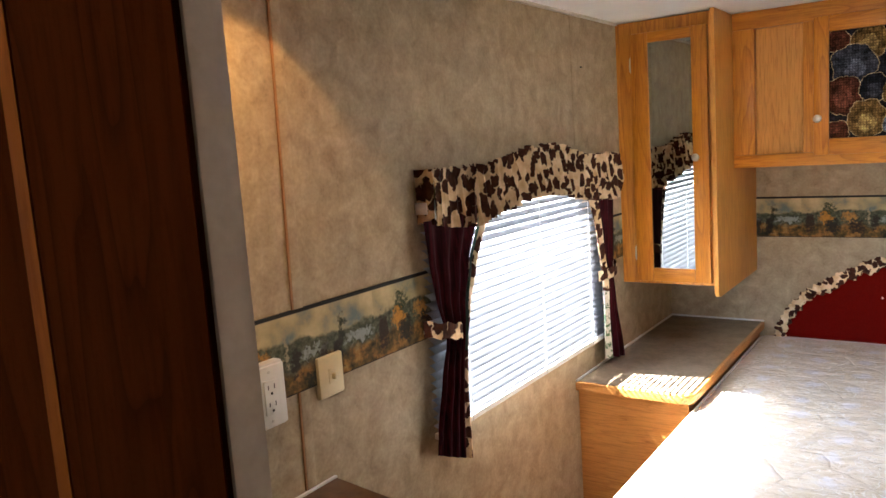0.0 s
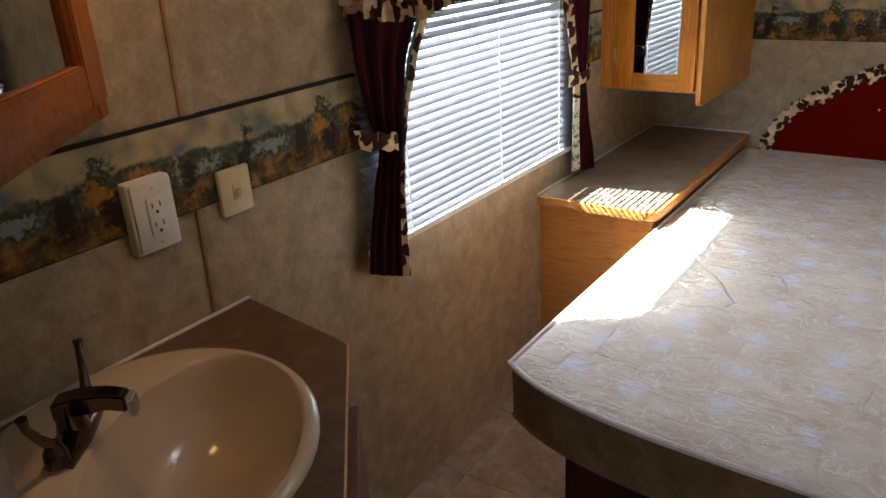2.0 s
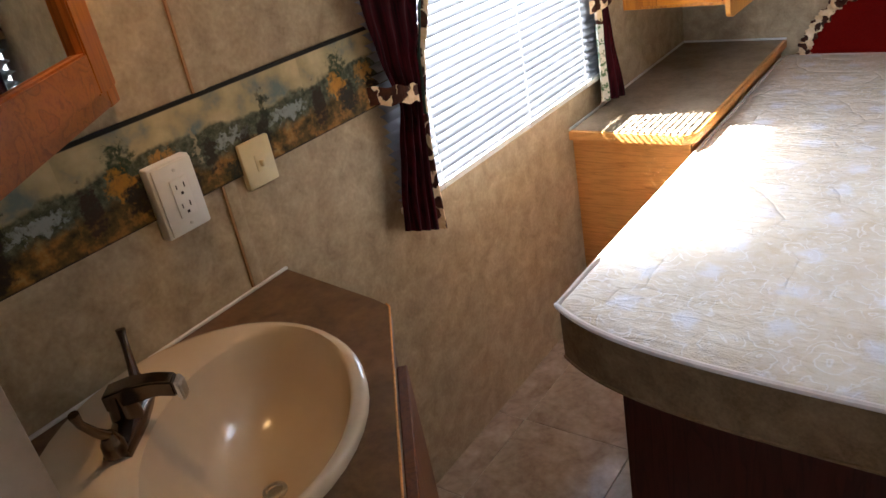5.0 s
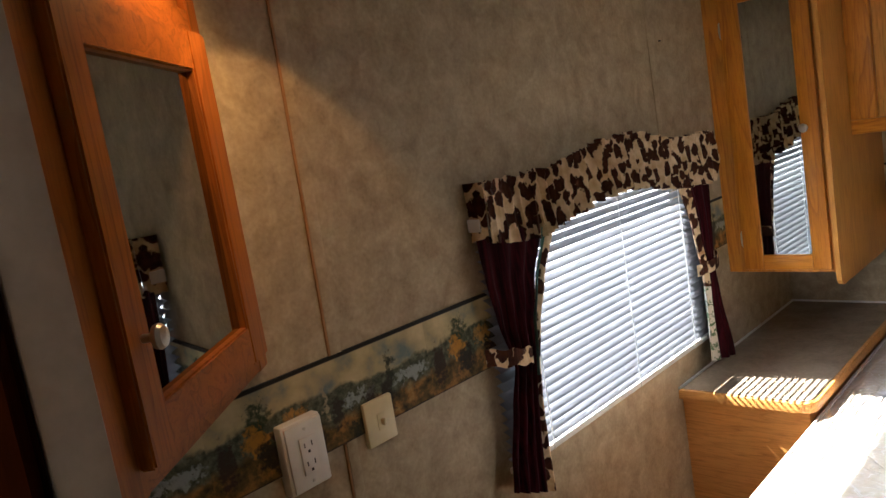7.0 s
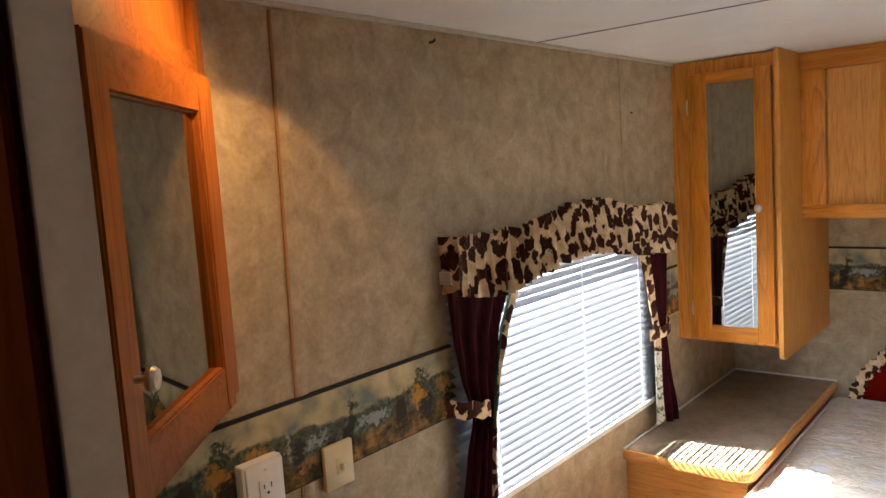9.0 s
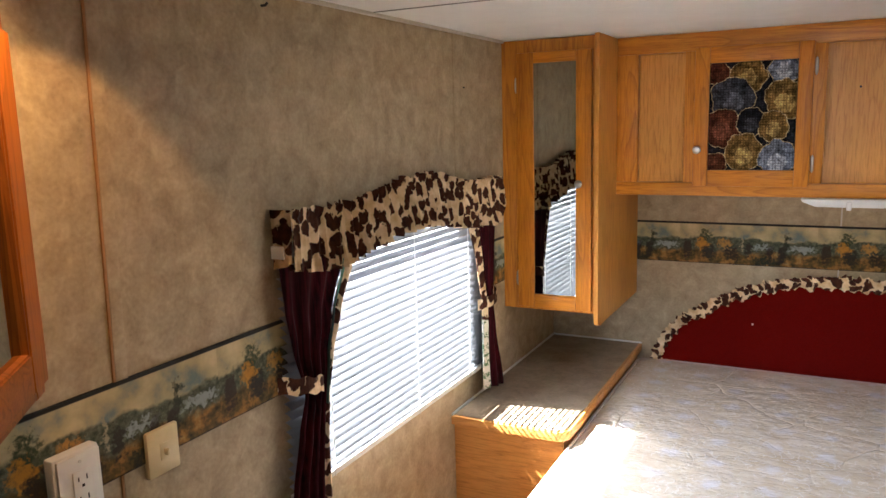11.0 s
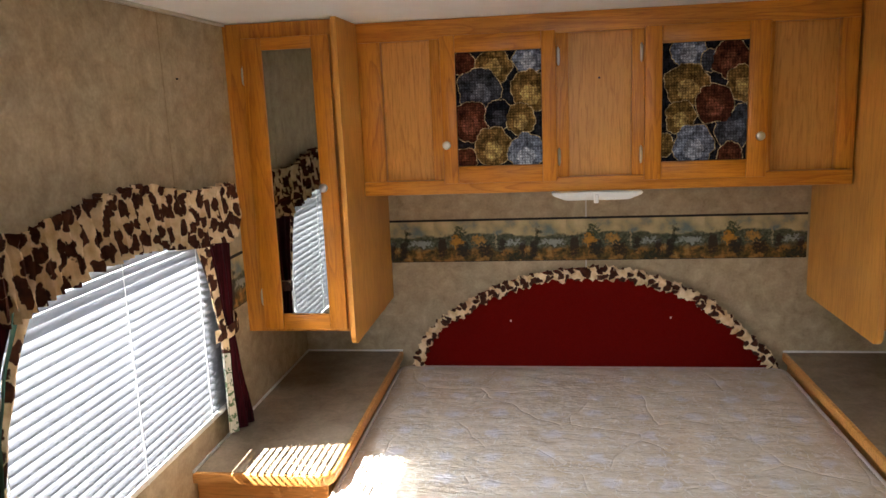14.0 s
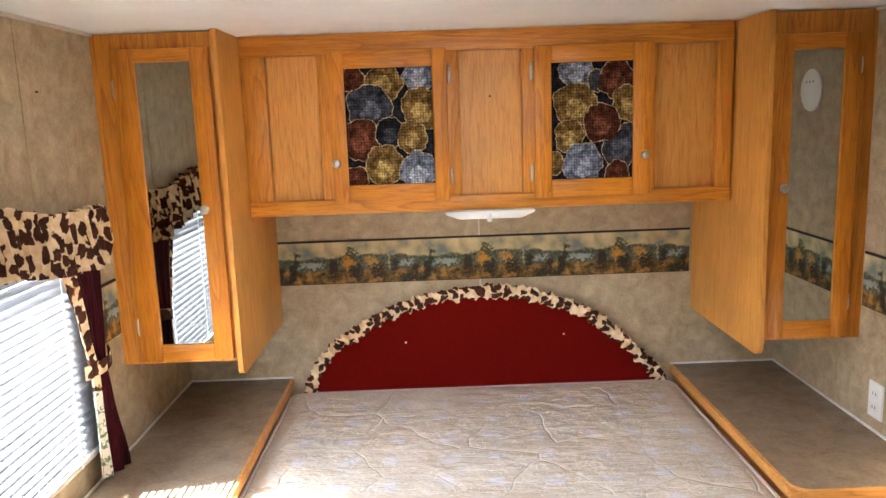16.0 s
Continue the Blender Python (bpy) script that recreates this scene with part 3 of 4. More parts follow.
for i in range(nslat):
    zc = BZ0 + 0.030 + i * PITCH
    if slat_mesh is None:
        own = bmesh.new()
        rows = []
        for k in range(7):
            s = (k / 6 - 0.5) * 0.0265
            crown = 0.0026 * (1 - (2 * k / 6 - 1) ** 2)
            x = s * math.cos(TILT_SLAT) + crown * math.sin(TILT_SLAT)
            z = -s * math.sin(TILT_SLAT) + crown * math.cos(TILT_SLAT)
            rows.append([own.verts.new((x, yy - (BY0 + BY1) / 2, z)) for yy in (BY0, BY1)])
        for a, b in zip(rows, rows[1:]):
            own.faces.new((a[0], a[1], b[1], b[0]))
        bmesh.ops.solidify(own, geom=own.faces[:], thickness=0.0004)
        slat_mesh = bpy.data.meshes.new("slat")
        smoothed(own).to_mesh(slat_mesh)
        own.free()
        slat_mesh.materials.append(M["slat"])
    s = new("slat", slat_mesh)
    s.parent, s.location = blind, (0, 0, zc - BZ0)
for y in (-1.86, -1.40, -1.02):
    part("ladder_cord", tube([(BX + 0.0125, y, BZ0), (BX + 0.0125, y, BZ1 - 0.02)], 0.0011, 6), "white", blind)


def wave(a, seed):
    return noise.noise((a, seed, 0.37))


def lerp(pts, t):
    for (a, va), (b, vb) in zip(pts, pts[1:]):
        if t <= b:
            k = max(0.0, (t - a) / (b - a))
            k = k * k * (3 - 2 * k) * 0.5 + k * 0.5
            return va + (vb - va) * k
    return pts[-1][1]


# ---- valance ----
VTOP = [(-2.012, 1.530), (-1.92, 1.526), (-1.75, 1.527), (-1.62, 1.545), (-1.50, 1.563), (-1.36, 1.568), (-1.25, 1.562), (-1.14, 1.535), (-1.05, 1.520), (-0.76, 1.515)]
VBOT = [(-2.012, 1.388), (-1.88, 1.362), (-1.77, 1.364), (-1.67, 1.384), (-1.55, 1.405), (-1.40, 1.408), (-1.25, 1.398), (-1.10, 1.366), (-1.00, 1.352), (-0.76, 1.345)]
val = thing("window_valance", (XL, -1.42, 1.36), "gathered cream and brown hide-print valance above the blind", "valance")


def valance_at(u, v):
    y = -2.012 + u * (2.012 - 0.76)
    top, bot = lerp(VTOP, y), lerp(VBOT, y)
    gather = 0.25 + 0.75 * min(1.0, max(0.0, (y + 1.97) / 0.2))
    fold = (0.9 - 2.0 * abs(math.sin(y * 105 + 4.0 * wave(y * 8, 1.0) + 0.35 * wave(y * 14, 3 + v))) ** 0.7 + wave(y * 55, 2 + v * 1.2) * 0.8) * gather
    ruffle = max(0.0, (v - 0.84) / 0.16)
    z = bot + (top - bot) * v + 0.011 * wave(y * 70, 5.0) * (v > 0.9) + 0.007 * wave(y * 45, 7.0) * (v < 0.1)
    x = XL + 0.060 + 0.0215 * fold * (0.6 + 0.4 * abs(v - 0.8) * 1.2) - 0.006 * math.exp(-((v - 0.84) / 0.04) ** 2) + 0.004 * ruffle * wave(y * 70, 9.0)
    return Vector((x, y, z))


part("gathered_cloth", sheet(valance_at, 480, 14, 0.0015), "cow", val)
part("mounting_board", box(XL + 0.001, XL + 0.046, -2.005, -0.77, 1.478, 1.492), "white", val)
part("end_return", sheet(lambda u, v: Vector((XL + 0.001 + 0.056 * u, -2.013 + 0.003 * math.sin(u * 5 + v * 4), 1.389 + (1.529 - 1.389) * v)), 8, 8, 0.0015), "cow", val)

# ---- curtains ----
def curtain(name, edge_l, edge_r, folds, seed, z_top, bottom, label):
    """A gathered panel between two edges, each a list of (z, y)."""
    el, er = sorted(edge_l), sorted(edge_r)
    th = thing(name, (XL + 0.04, (el[0][1] + er[0][1]) / 2, bottom[0]), label, "curtain", "tied-back window curtains")

    def at(u, v):
        z0 = bottom[0] + (bottom[1] - bottom[0]) * u
        z = z0 + (z_top - z0) * v
        a, b = lerp(el, z), lerp(er, z)
        w = abs(b - a)
        amp = 0.004 + 0.007 * max(0.0, 1 - w / 0.34)
        x = XL + 0.042 + amp * math.sin(u * folds * 2 * math.pi + seed + 0.5 * wave(v * 4, seed)) + 0.004 * wave(u * 9 + v * 2, seed + 3) + 0.012 * math.sin(math.pi * u)
        return Vector((x, a + (b - a) * u, z))
    return th, at


c1, f1 = curtain("curtain", [(0.72, -2.065), (0.85, -2.045), (0.98, -2.010), (1.08, -1.985), (1.20, -2.018), (1.30, -2.036), (1.40, -2.045)],
                 [(0.72, -1.905), (0.95, -1.905), (1.06, -1.893), (1.16, -1.866), (1.25, -1.822), (1.40, -1.735)], 4.5, 0.4, 1.40, (0.790, 0.727),
                 "burgundy curtain panel tied back with a hide-print band")
part("panel_cloth", sheet(lambda u, v: f1(u * 0.83, v), 60, 40, 0.002), "red", c1)
part("lining_strip", sheet(lambda u, v: f1(0.72 + u * 0.13, 0.45 + v * 0.53) + Vector((0.010, 0, 0)), 6, 20, 0.001), "green", c1, "green lining strip")
part("edge_band", sheet(lambda u, v: f1(0.83 + u * 0.17, v) + Vector((0.006, 0, 0)), 8, 60, 0.002), "cow", c1, "narrow hide-print edge band")
part("tieback", sheet(lambda u, v: Vector((XL + 0.012 + 0.062 * math.sin(math.pi * (0.12 + 0.80 * u)) ** 0.7, -2.075 + 0.19 * u, 1.108 - 0.045 * u + 0.042 * v + 0.003 * math.sin(u * 21))), 24, 6, 0.002), "cow", c1, "hide-print tieback band")

c2, f2 = curtain("curtain", [(0.72, -0.955), (0.95, -0.945), (1.05, -0.940), (1.2, -0.985), (1.40, -1.060)],
                 [(0.72, -0.735), (0.95, -0.82), (1.06, -0.845), (1.2, -0.82), (1.40, -0.785)], 3.5, 1.9, 1.40, (0.745, 0.704),
                 "burgundy curtain panel hanging beside the wall cupboard")
part("panel_cloth", sheet(lambda u, v: f2(0.24 + u * 0.76, v), 50, 40, 0.002), "red", c2)
part("edge_band", sheet(lambda u, v: f2(u * 0.25, 0.40 + 0.6 * v) + Vector((0.003, 0, 0)), 8, 60, 0.002), "cow", c2, "hide-print edge band")
part("lower_band", sheet(lambda u, v: f2(u * 0.25, 0.40 * v) + Vector((0.003, 0, 0)), 8, 30, 0.002), "print", c2, "pale printed lower edge band")
part("tieback", sheet(lambda u, v: Vector((XL + 0.012 + 0.062 * math.sin(math.pi * (0.12 + 0.80 * u)) ** 0.7, -0.815 - 0.135 * u, 1.072 - 0.030 * u + 0.040 * v)), 20, 6, 0.002), "cow", c2, "hide-print tieback band")


# ---- cupboards ----
def knob(parent, at, out=(0, -1, 0)):
    k = part("knob", lathe([(0.005, 0), (0.005, 0.012), (0.0135, 0.015), (0.015, 0.021), (0.012, 0.026), (0.004, 0.028)], at, out, 20), "nickel", parent, "brushed nickel knob")
    return k


def hinge(parent, x, y, z):
    part("hinge", tube([(x, y, z - 0.030), (x, y - 0.004, z - 0.022), (x, y - 0.006, z), (x, y - 0.004, z + 0.022), (x, y, z + 0.030)], [0.002, 0.005, 0.0055, 0.005, 0.002], 10), "nickel", parent, "slim nickel hinge")


def framed_door(parent, x0, x1, z0, z1, y, ix0, ix1, iz0, iz1, inner, inner_name, label):
    """A door of four oak members round a sunk panel, its face looking to -y."""
    d = part("door", box(ix0 - 0.008, ix1 + 0.008, y - 0.006, y, iz0 - 0.008, iz1 + 0.008), "door_v", parent, label)
    for nm, a, b, c, e, mat in (("stile", x0, ix0, z0, z1, "door_v"), ("stile", ix1, x1, z0, z1, "door_v"), ("rail", ix0, ix1, z0, iz0, "door_h"), ("rail", ix0, ix1, iz1, z1, "door_h")):
        part(nm, box(a, b, y - 0.019, y, c, e, 0.0035, 2), mat, d)
    part(inner_name, box(ix0 - 0.001, ix1 + 0.001, y - 0.011, y - 0.006, iz0 - 0.001, iz1 + 0.001), inner, d)
    return d


def wardrobe(s, xw, xi, mx0, mx1, dx0, dx1, kx, dtop, mtop, label):
    """Hanging cupboard between the wall xw and its inner side xi; s is +1 with the wall at lower x."""
    lo, hi = min(xw, xi), max(xw, xi)
    w = thing("hanging_cupboard", ((lo + hi) / 2, -0.3, 0.975), label, "cupboard", "mirrored hanging cupboards beside the bed")
    inner = xi - s * 0.016
    a, b = min(xw, inner), max(xw, inner)
    part("body", box(a + 0.001, b, -0.590, -0.001, 0.98, H - 0.004), "panel", w)
    bmf = box(a, dx0 + 0.01, -0.606, -0.590, 0.976, H - 0.004)
    box(dx1 - 0.01, b, -0.606, -0.590, 0.976, H - 0.004, bm=bmf)
    box(dx0 + 0.01, dx1 - 0.01, -0.606, -0.590, dtop - 0.013, H - 0.004, bm=bmf)
    box(dx0 + 0.01, dx1 - 0.01, -0.606, -0.590, 0.976, 1.00, bm=bmf)
    part("face_frame", bmf, "oak_v", w)
    own = bmesh.new()
    prof = [(-0.652, H - 0.002), (-0.001, H - 0.002), (-0.001, 0.938), (-0.620, 0.938)] + [(-0.620 - 0.032 * math.sin(k * math.pi / 12), 0.970 - 0.032 * math.cos(k * math.pi / 12)) for k in range(1, 7)]
    f = own.faces.new([own.verts.new((inner, y, z)) for y, z in prof])
    ext = bmesh.ops.extrude_face_region(own, geom=[f])["geom"]
    for v in ext:
        if isinstance(v, bmesh.types.BMVert):
            v.co.x = xi
    bmesh.ops.recalc_face_normals(own, faces=own.faces[:])
    part("side_panel", own, "panel", w)
    d = framed_door(w, dx0, dx1, 0.988, dtop, -0.606, mx0, mx1, 1.042, mtop, "mirror", "mirror", "oak framed mirror door")
    knob(d, (kx, -0.625, 1.478))
    hx = dx0 - 0.004 if s > 0 else dx1 + 0.004
    for z in (1.10, 1.85):
        hinge(d, hx, -0.608, z)
    return w


wardrobe(1, XL, -0.785, -1.047, -0.880, -1.115, -0.820, -0.864, 1.968, 1.928, "oak hanging cupboard with a tall mirror door beside the window")
wardrobe(-1, XR, 0.874, 0.962, 1.120, 0.898, 1.172, 0.940, 1.948, 1.900, "oak hanging cupboard with a tall mirror door beside the bed")

oh = thing("overhead_cabinet", (0.03, -0.2, 1.42), "oak overhead cabinet with two doors of woven picture panels", "cabinet")
OX0, OX1, OY = -0.784, 0.867, -0.39
part("body", box(OX0, OX1, OY + 0.032, -0.001, 1.43, H - 0.0015), "panel", oh)
part("top_rail", box(OX0, OX1, OY - 0.008, OY + 0.0315, 1.952, H - 0.0015, 0.002), "oak_h", oh)
part("bottom_rail", box(OX0, OX1, OY - 0.014, OY + 0.0315, 1.418, 1.468, 0.004), "oak_h", oh)
for a, b in ((OX0, -0.703), (-0.530, -0.46), (-0.125, -0.056), (0.154, 0.225), (0.565, 0.607), (0.812, OX1)):
    part("stile", box(a, b, OY - 0.008, OY + 0.0315, 1.468, 1.952, 0.002), "oak_v", oh)
for a, b in ((-0.703, -0.530), (-0.056, 0.154), (0.607, 0.812)):
    part("sunk_panel", box(a, b, OY + 0.024, OY + 0.0315, 1.468, 1.952), "panel", oh)
d1 = framed_door(oh, -0.492, -0.098, 1.456, 1.962, OY - 0.008, -0.440, -0.147, 1.516, 1.903, "yarn_dark", "picture_panel", "oak framed door with woven panel")
d2 = framed_door(oh, 0.194, 0.590, 1.452, 1.958, OY - 0.008, 0.250, 0.525, 1.512, 1.900, "yarn_dark", "picture_panel", "oak framed door with woven panel")


def patches(door, x0, x1, z0, z1, y, rows):
    """Overlapping plain rounded yarn patches on a woven panel: u, v, size and colour."""
    order = 0
    for u, v, r, colour in rows:
        order += 1
        for rim in (1, 0, -1):
            if rim < 0 and r < 0.16:
                continue
            own = bmesh.new()
            cx, cz, rad = x0 + u * (x1 - x0), z1 - v * (z1 - z0), r * (x1 - x0) + 0.003 * max(0, rim)
            if rim < 0:
                cz, rad = min(max(cz - rad * 0.12, z0 + 0.01), z1 - 0.01), rad * 0.56
            ring_ = []
            for k in range(40):
                a = 2 * math.pi * k / 40
                rr_ = rad * (1 + 0.20 * wave(2.0 * math.cos(a) + u * 9, 2.0 * math.sin(a) + v * 7) + 0.10 * wave(7 * math.cos(a) + u * 5, 7 * math.sin(a) + v * 3))
                x_, z_ = cx + rr_ * math.cos(a), cz + rr_ * 1.08 * math.sin(a)
                ring_.append((min(max(x_, x0 + 0.001), x1 - 0.001), min(max(z_, z0 + 0.001), z1 - 0.001)))
            vs = [own.verts.new((x_, y - 0.0001 - 0.0003 * order + 0.00015 * rim, z_)) for x_, z_ in ring_]
            ctr = own.verts.new((min(max(cx, x0 + 0.002), x1 - 0.002), y - 0.0006 - 0.0003 * order + 0.0004 * rim, min(max(cz, z0 + 0.002), z1 - 0.002)))
            for k in range(40):
                own.faces.new((vs[k], ctr, vs[(k + 1) % 40]))
            bmesh.ops.recalc_face_normals(own, faces=own.faces[:])
            part("yarn_patch", own, ("yarn_" + colour, "yarn_rim", "yarn_" + colour + "_bright")[rim], door)


patches(d1, -0.440, -0.147, 1.516, 1.903, OY - 0.0195, ((0.45, 0.12, 0.20, "gold"), (0.85, 0.08, 0.17, "blue"), (0.10, 0.10, 0.14, "rust"), (0.28, 0.33, 0.24, "coal"), (0.86, 0.36, 0.22, "gold"),
        (0.16, 0.60, 0.22, "rust"), (0.50, 0.55, 0.17, "dark"), (0.75, 0.60, 0.17, "gold"), (0.42, 0.84, 0.22, "gold"), (0.80, 0.90, 0.21, "blue"), (0.08, 0.95, 0.14, "rust")))
patches(d2, 0.250, 0.525, 1.512, 1.900, OY - 0.0195, ((0.30, 0.08, 0.20, "blue"), (0.56, 0.16, 0.12, "coal"), (0.80, 0.15, 0.22, "rust"), (0.30, 0.36, 0.25, "gold"), (0.95, 0.36, 0.20, "gold"), (0.85, 0.72, 0.24, "coal"),
        (0.62, 0.52, 0.22, "rust"), (0.22, 0.62, 0.18, "gold"), (0.02, 0.86, 0.13, "gold"), (0.38, 0.87, 0.24, "blue"), (0.80, 0.96, 0.14, "rust")))
knob(d1, (-0.476, OY - 0.027, 1.592))
knob(d2, (0.562, OY - 0.027, 1.588))
for z in (1.876, 1.538):
    hinge(d1, -0.090, OY - 0.010, z)
    hinge(d2, 0.184, OY - 0.010, z)
part("screw_cover", lathe([(0.004, 0), (0.004, 0.002)], (0.048, OY + 0.024, 1.80), (0, -1, 0), 10), "black", oh)

lamp = thing("reading_light", (0.035, -0.33, 1.395), "white plastic reading light under the overhead cabinet", "lamp")
own = bmesh.new()
tiers = [[own.verts.new((x, y, z)) for x, y in ((a, c), (b, c), (b, d), (a, d))] for a, b, c, d, z in ((-0.118, 0.188, -0.445, -0.33, 1.4175), (-0.118, 0.188, -0.445, -0.33, 1.409), (-0.070, 0.140, -0.436, -0.34, 1.389))]
own.faces.new(tiers[0])
own.faces.new(tiers[2][::-1])
for a, b in zip(tiers, tiers[1:]):
    for k in range(4):
        own.faces.new((a[k], a[(k + 1) % 4], b[(k + 1) % 4], b[k]))
bmesh.ops.recalc_face_normals(own, faces=own.faces[:])
bmesh.ops.bevel(own, geom=own.edges[:], offset=0.003, segments=2, affect="EDGES")
part("housing", own, "white", lamp)
part("switch_tab", box(0.024, 0.040, -0.450, -0.434, 1.380, 1.410, 0.003), "white", lamp)


# ---- bed ----
bed = thing("bed_base", (0.015, -1.0, 0), "dark red wood platform bed base, deepened by shade in its colour", "bed base")
part("front_panel", box(-0.622, 0.652, -2.020, -2.004, 0.0, 0.48), "bed_shaded_v", bed)
part("side_panel", box(-0.622, -0.606, -2.004, -1.12, 0.0, 0.48), "bed_shaded_v", bed)
part("side_panel", box(0.636, 0.652, -2.004, -1.12, 0.0, 0.48), "bed_shaded_v", bed)
part("platform", box(-0.72, 0.75, -1.985, -0.01, 0.4805, 0.492), "shaded_v", bed)


MX0, MX1, MY1 = -0.755, 0.785, -0.035


def foot(x):
    """The foot edge, which bows back towards its two corners."""
    return -2.142 + 0.115 * math.exp(-min(x - MX0, MX1 - x) / 0.16)


mat_ = thing("mattress", (0.015, -1.03, 0.494), "quilted beige mattress with pale scroll pattern and piped edges", "mattress")
ring = []
for k in range(61):
    c = k / 60
    c = 0.5 - 0.5 * math.cos(math.pi * c)
    ring.append((MX0 + (MX1 - MX0) * c, foot(MX0 + (MX1 - MX0) * c)))
ring[0], ring[-1] = (MX0 + 0.002, ring[0][1] + 0.012), (MX1 - 0.002, ring[-1][1] + 0.012)
ring += [(MX1, -1.9), (MX1, -1.0), (MX1, MY1 - 0.05), (MX1 - 0.015, MY1 - 0.015), (MX1 - 0.05, MY1), (MX0 + 0.05, MY1), (MX0 + 0.015, MY1 - 0.015), (MX0, MY1 - 0.05), (MX0, -1.0), (MX0, -1.9)]
part("side_border", prism(ring, 0.495, 0.640), "tickside", mat_, "plain brown mattress side")


def mattress_top(u, v):
    x = MX0 + (MX1 - MX0) * (0.5 - 0.5 * math.cos(math.pi * u)) * 0.35 + (MX1 - MX0) * u * 0.65
    y0 = foot(x)
    y = y0 + (MY1 - y0) * v
    edge = min(x - MX0, MX1 - x, (y - y0) * 0.8, MY1 - y)
    puff = 0.016 * (1 - math.exp(-max(0.0, edge) / 0.025))
    wx, wy = x + 0.05 * noise.noise((x * 5, y * 5, 2.2)), y + 0.05 * noise.noise((x * 5, y * 5, 7.7))
    n = noise.noise((wx * 4.2, wy * 4.2, 0.5))
    n2 = noise.noise((wx * 3.4, wy * 7.0, 4.5))
    quilt = -0.0015 * math.exp(-(n / 0.02) ** 2) - 0.0016 * math.exp(-(n2 / 0.03) ** 2) + 0.003 * noise.noise((x * 16, y * 16, 3.1)) + 0.005 * noise.noise((x * 3, y * 3, 8.0))
    return Vector((x, y, 0.638 + puff + quilt * min(1.0, max(0.0, edge) / 0.04)))


part("quilted_top", sheet(mattress_top, 190, 250, 0.003), "tick", mat_)
loop = [(x + (0.004 if x > 0 else -0.004), y - 0.002, 0.639) for x, y in ring]
part("piping", tube(loop + loop[:2], 0.0072, 8), "piping", mat_, "cream piping round the top edge")
loop = [(x, y, 0.501) for x, y in ring]
part("piping", tube(loop + loop[:2], 0.004, 8), "tickside", mat_)

head = thing("headboard", (0.025, -0.02, 0.62), "crimson cloth headboard with ruffled hide-print edge on the wall", "headboard")
HB = [(-0.70, 0.60), (-0.695, 0.68), (-0.64, 0.78), (-0.57, 0.855), (-0.46, 0.925), (-0.34, 0.985), (-0.18, 1.035), (0.02, 1.058), (0.20, 1.042), (0.36, 0.992), (0.48, 0.935), (0.56, 0.868), (0.64, 0.795), (0.71, 0.725), (0.765, 0.655), (0.775, 0.60)]


def spline(pts, n):
    out = []
    P = [Vector((*p, 0)) for p in pts]
    for i in range(len(P) - 1):
        a, b, c, d = P[max(i - 1, 0)], P[i], P[i + 1], P[min(i + 2, len(P) - 1)]
        for k in range(n):
            t = k / n
            out.append(0.5 * (2 * b + (c - a) * t + (2 * a - 5 * b + 4 * c - d) * t * t + (3 * b - a - 3 * c + d) * t ** 3))
    return out + [P[-1]]


arc = spline(HB, 8)
own = bmesh.new()
f = own.faces.new([own.verts.new((p.x, -0.002, p.y)) for p in arc])
for v in bmesh.ops.extrude_face_region(own, geom=[f])["geom"]:
    if isinstance(v, bmesh.types.BMVert):
        v.co.y = -0.028
bmesh.ops.recalc_face_normals(own, faces=own.faces[:])
part("padded_board", own, "headred", head)
L = [0.0]
for a, b in zip(arc, arc[1:]):
    L.append(L[-1] + (b - a).length)


def ruffle_at(u, v):
    s = u * L[-1]
    i = min(max(k for k in range(len(L)) if L[k] <= s + 1e-9), len(arc) - 2)
    p = arc[i].lerp(arc[i + 1], (s - L[i]) / (L[i + 1] - L[i]))
    d = (arc[min(i + 2, len(arc) - 1)] - arc[max(i - 1, 0)]).normalized()
    nrm = Vector((d.y, -d.x, 0))
    off = 0.050 * v - 0.010 + 0.022 * wave(s * 60, 3.0) * max(0.0, v - 0.4) * 1.6 + 0.016 * wave(s * 75, 8.0) * max(0.0, 0.5 - v) * 2
    q = p + nrm * off
    y = -0.036 - 0.010 * math.sin(math.pi * v) - 0.011 * wave(s * 70, 4.0 + v)
    return Vector((q.x, y, q.y))


part("ruffle", sheet(ruffle_at, 260, 8, 0.002), "cow_small", head, "ruffled hide-print edging")
for x, z in ((-0.29, 0.84), (0.352, 0.852)):
    part("button", lathe([(0.004, 0), (0.004, 0.002), (0.002, 0.003)], (x, -0.028, z), (0, -1, 0), 10), "caulk", head, "small pale button")


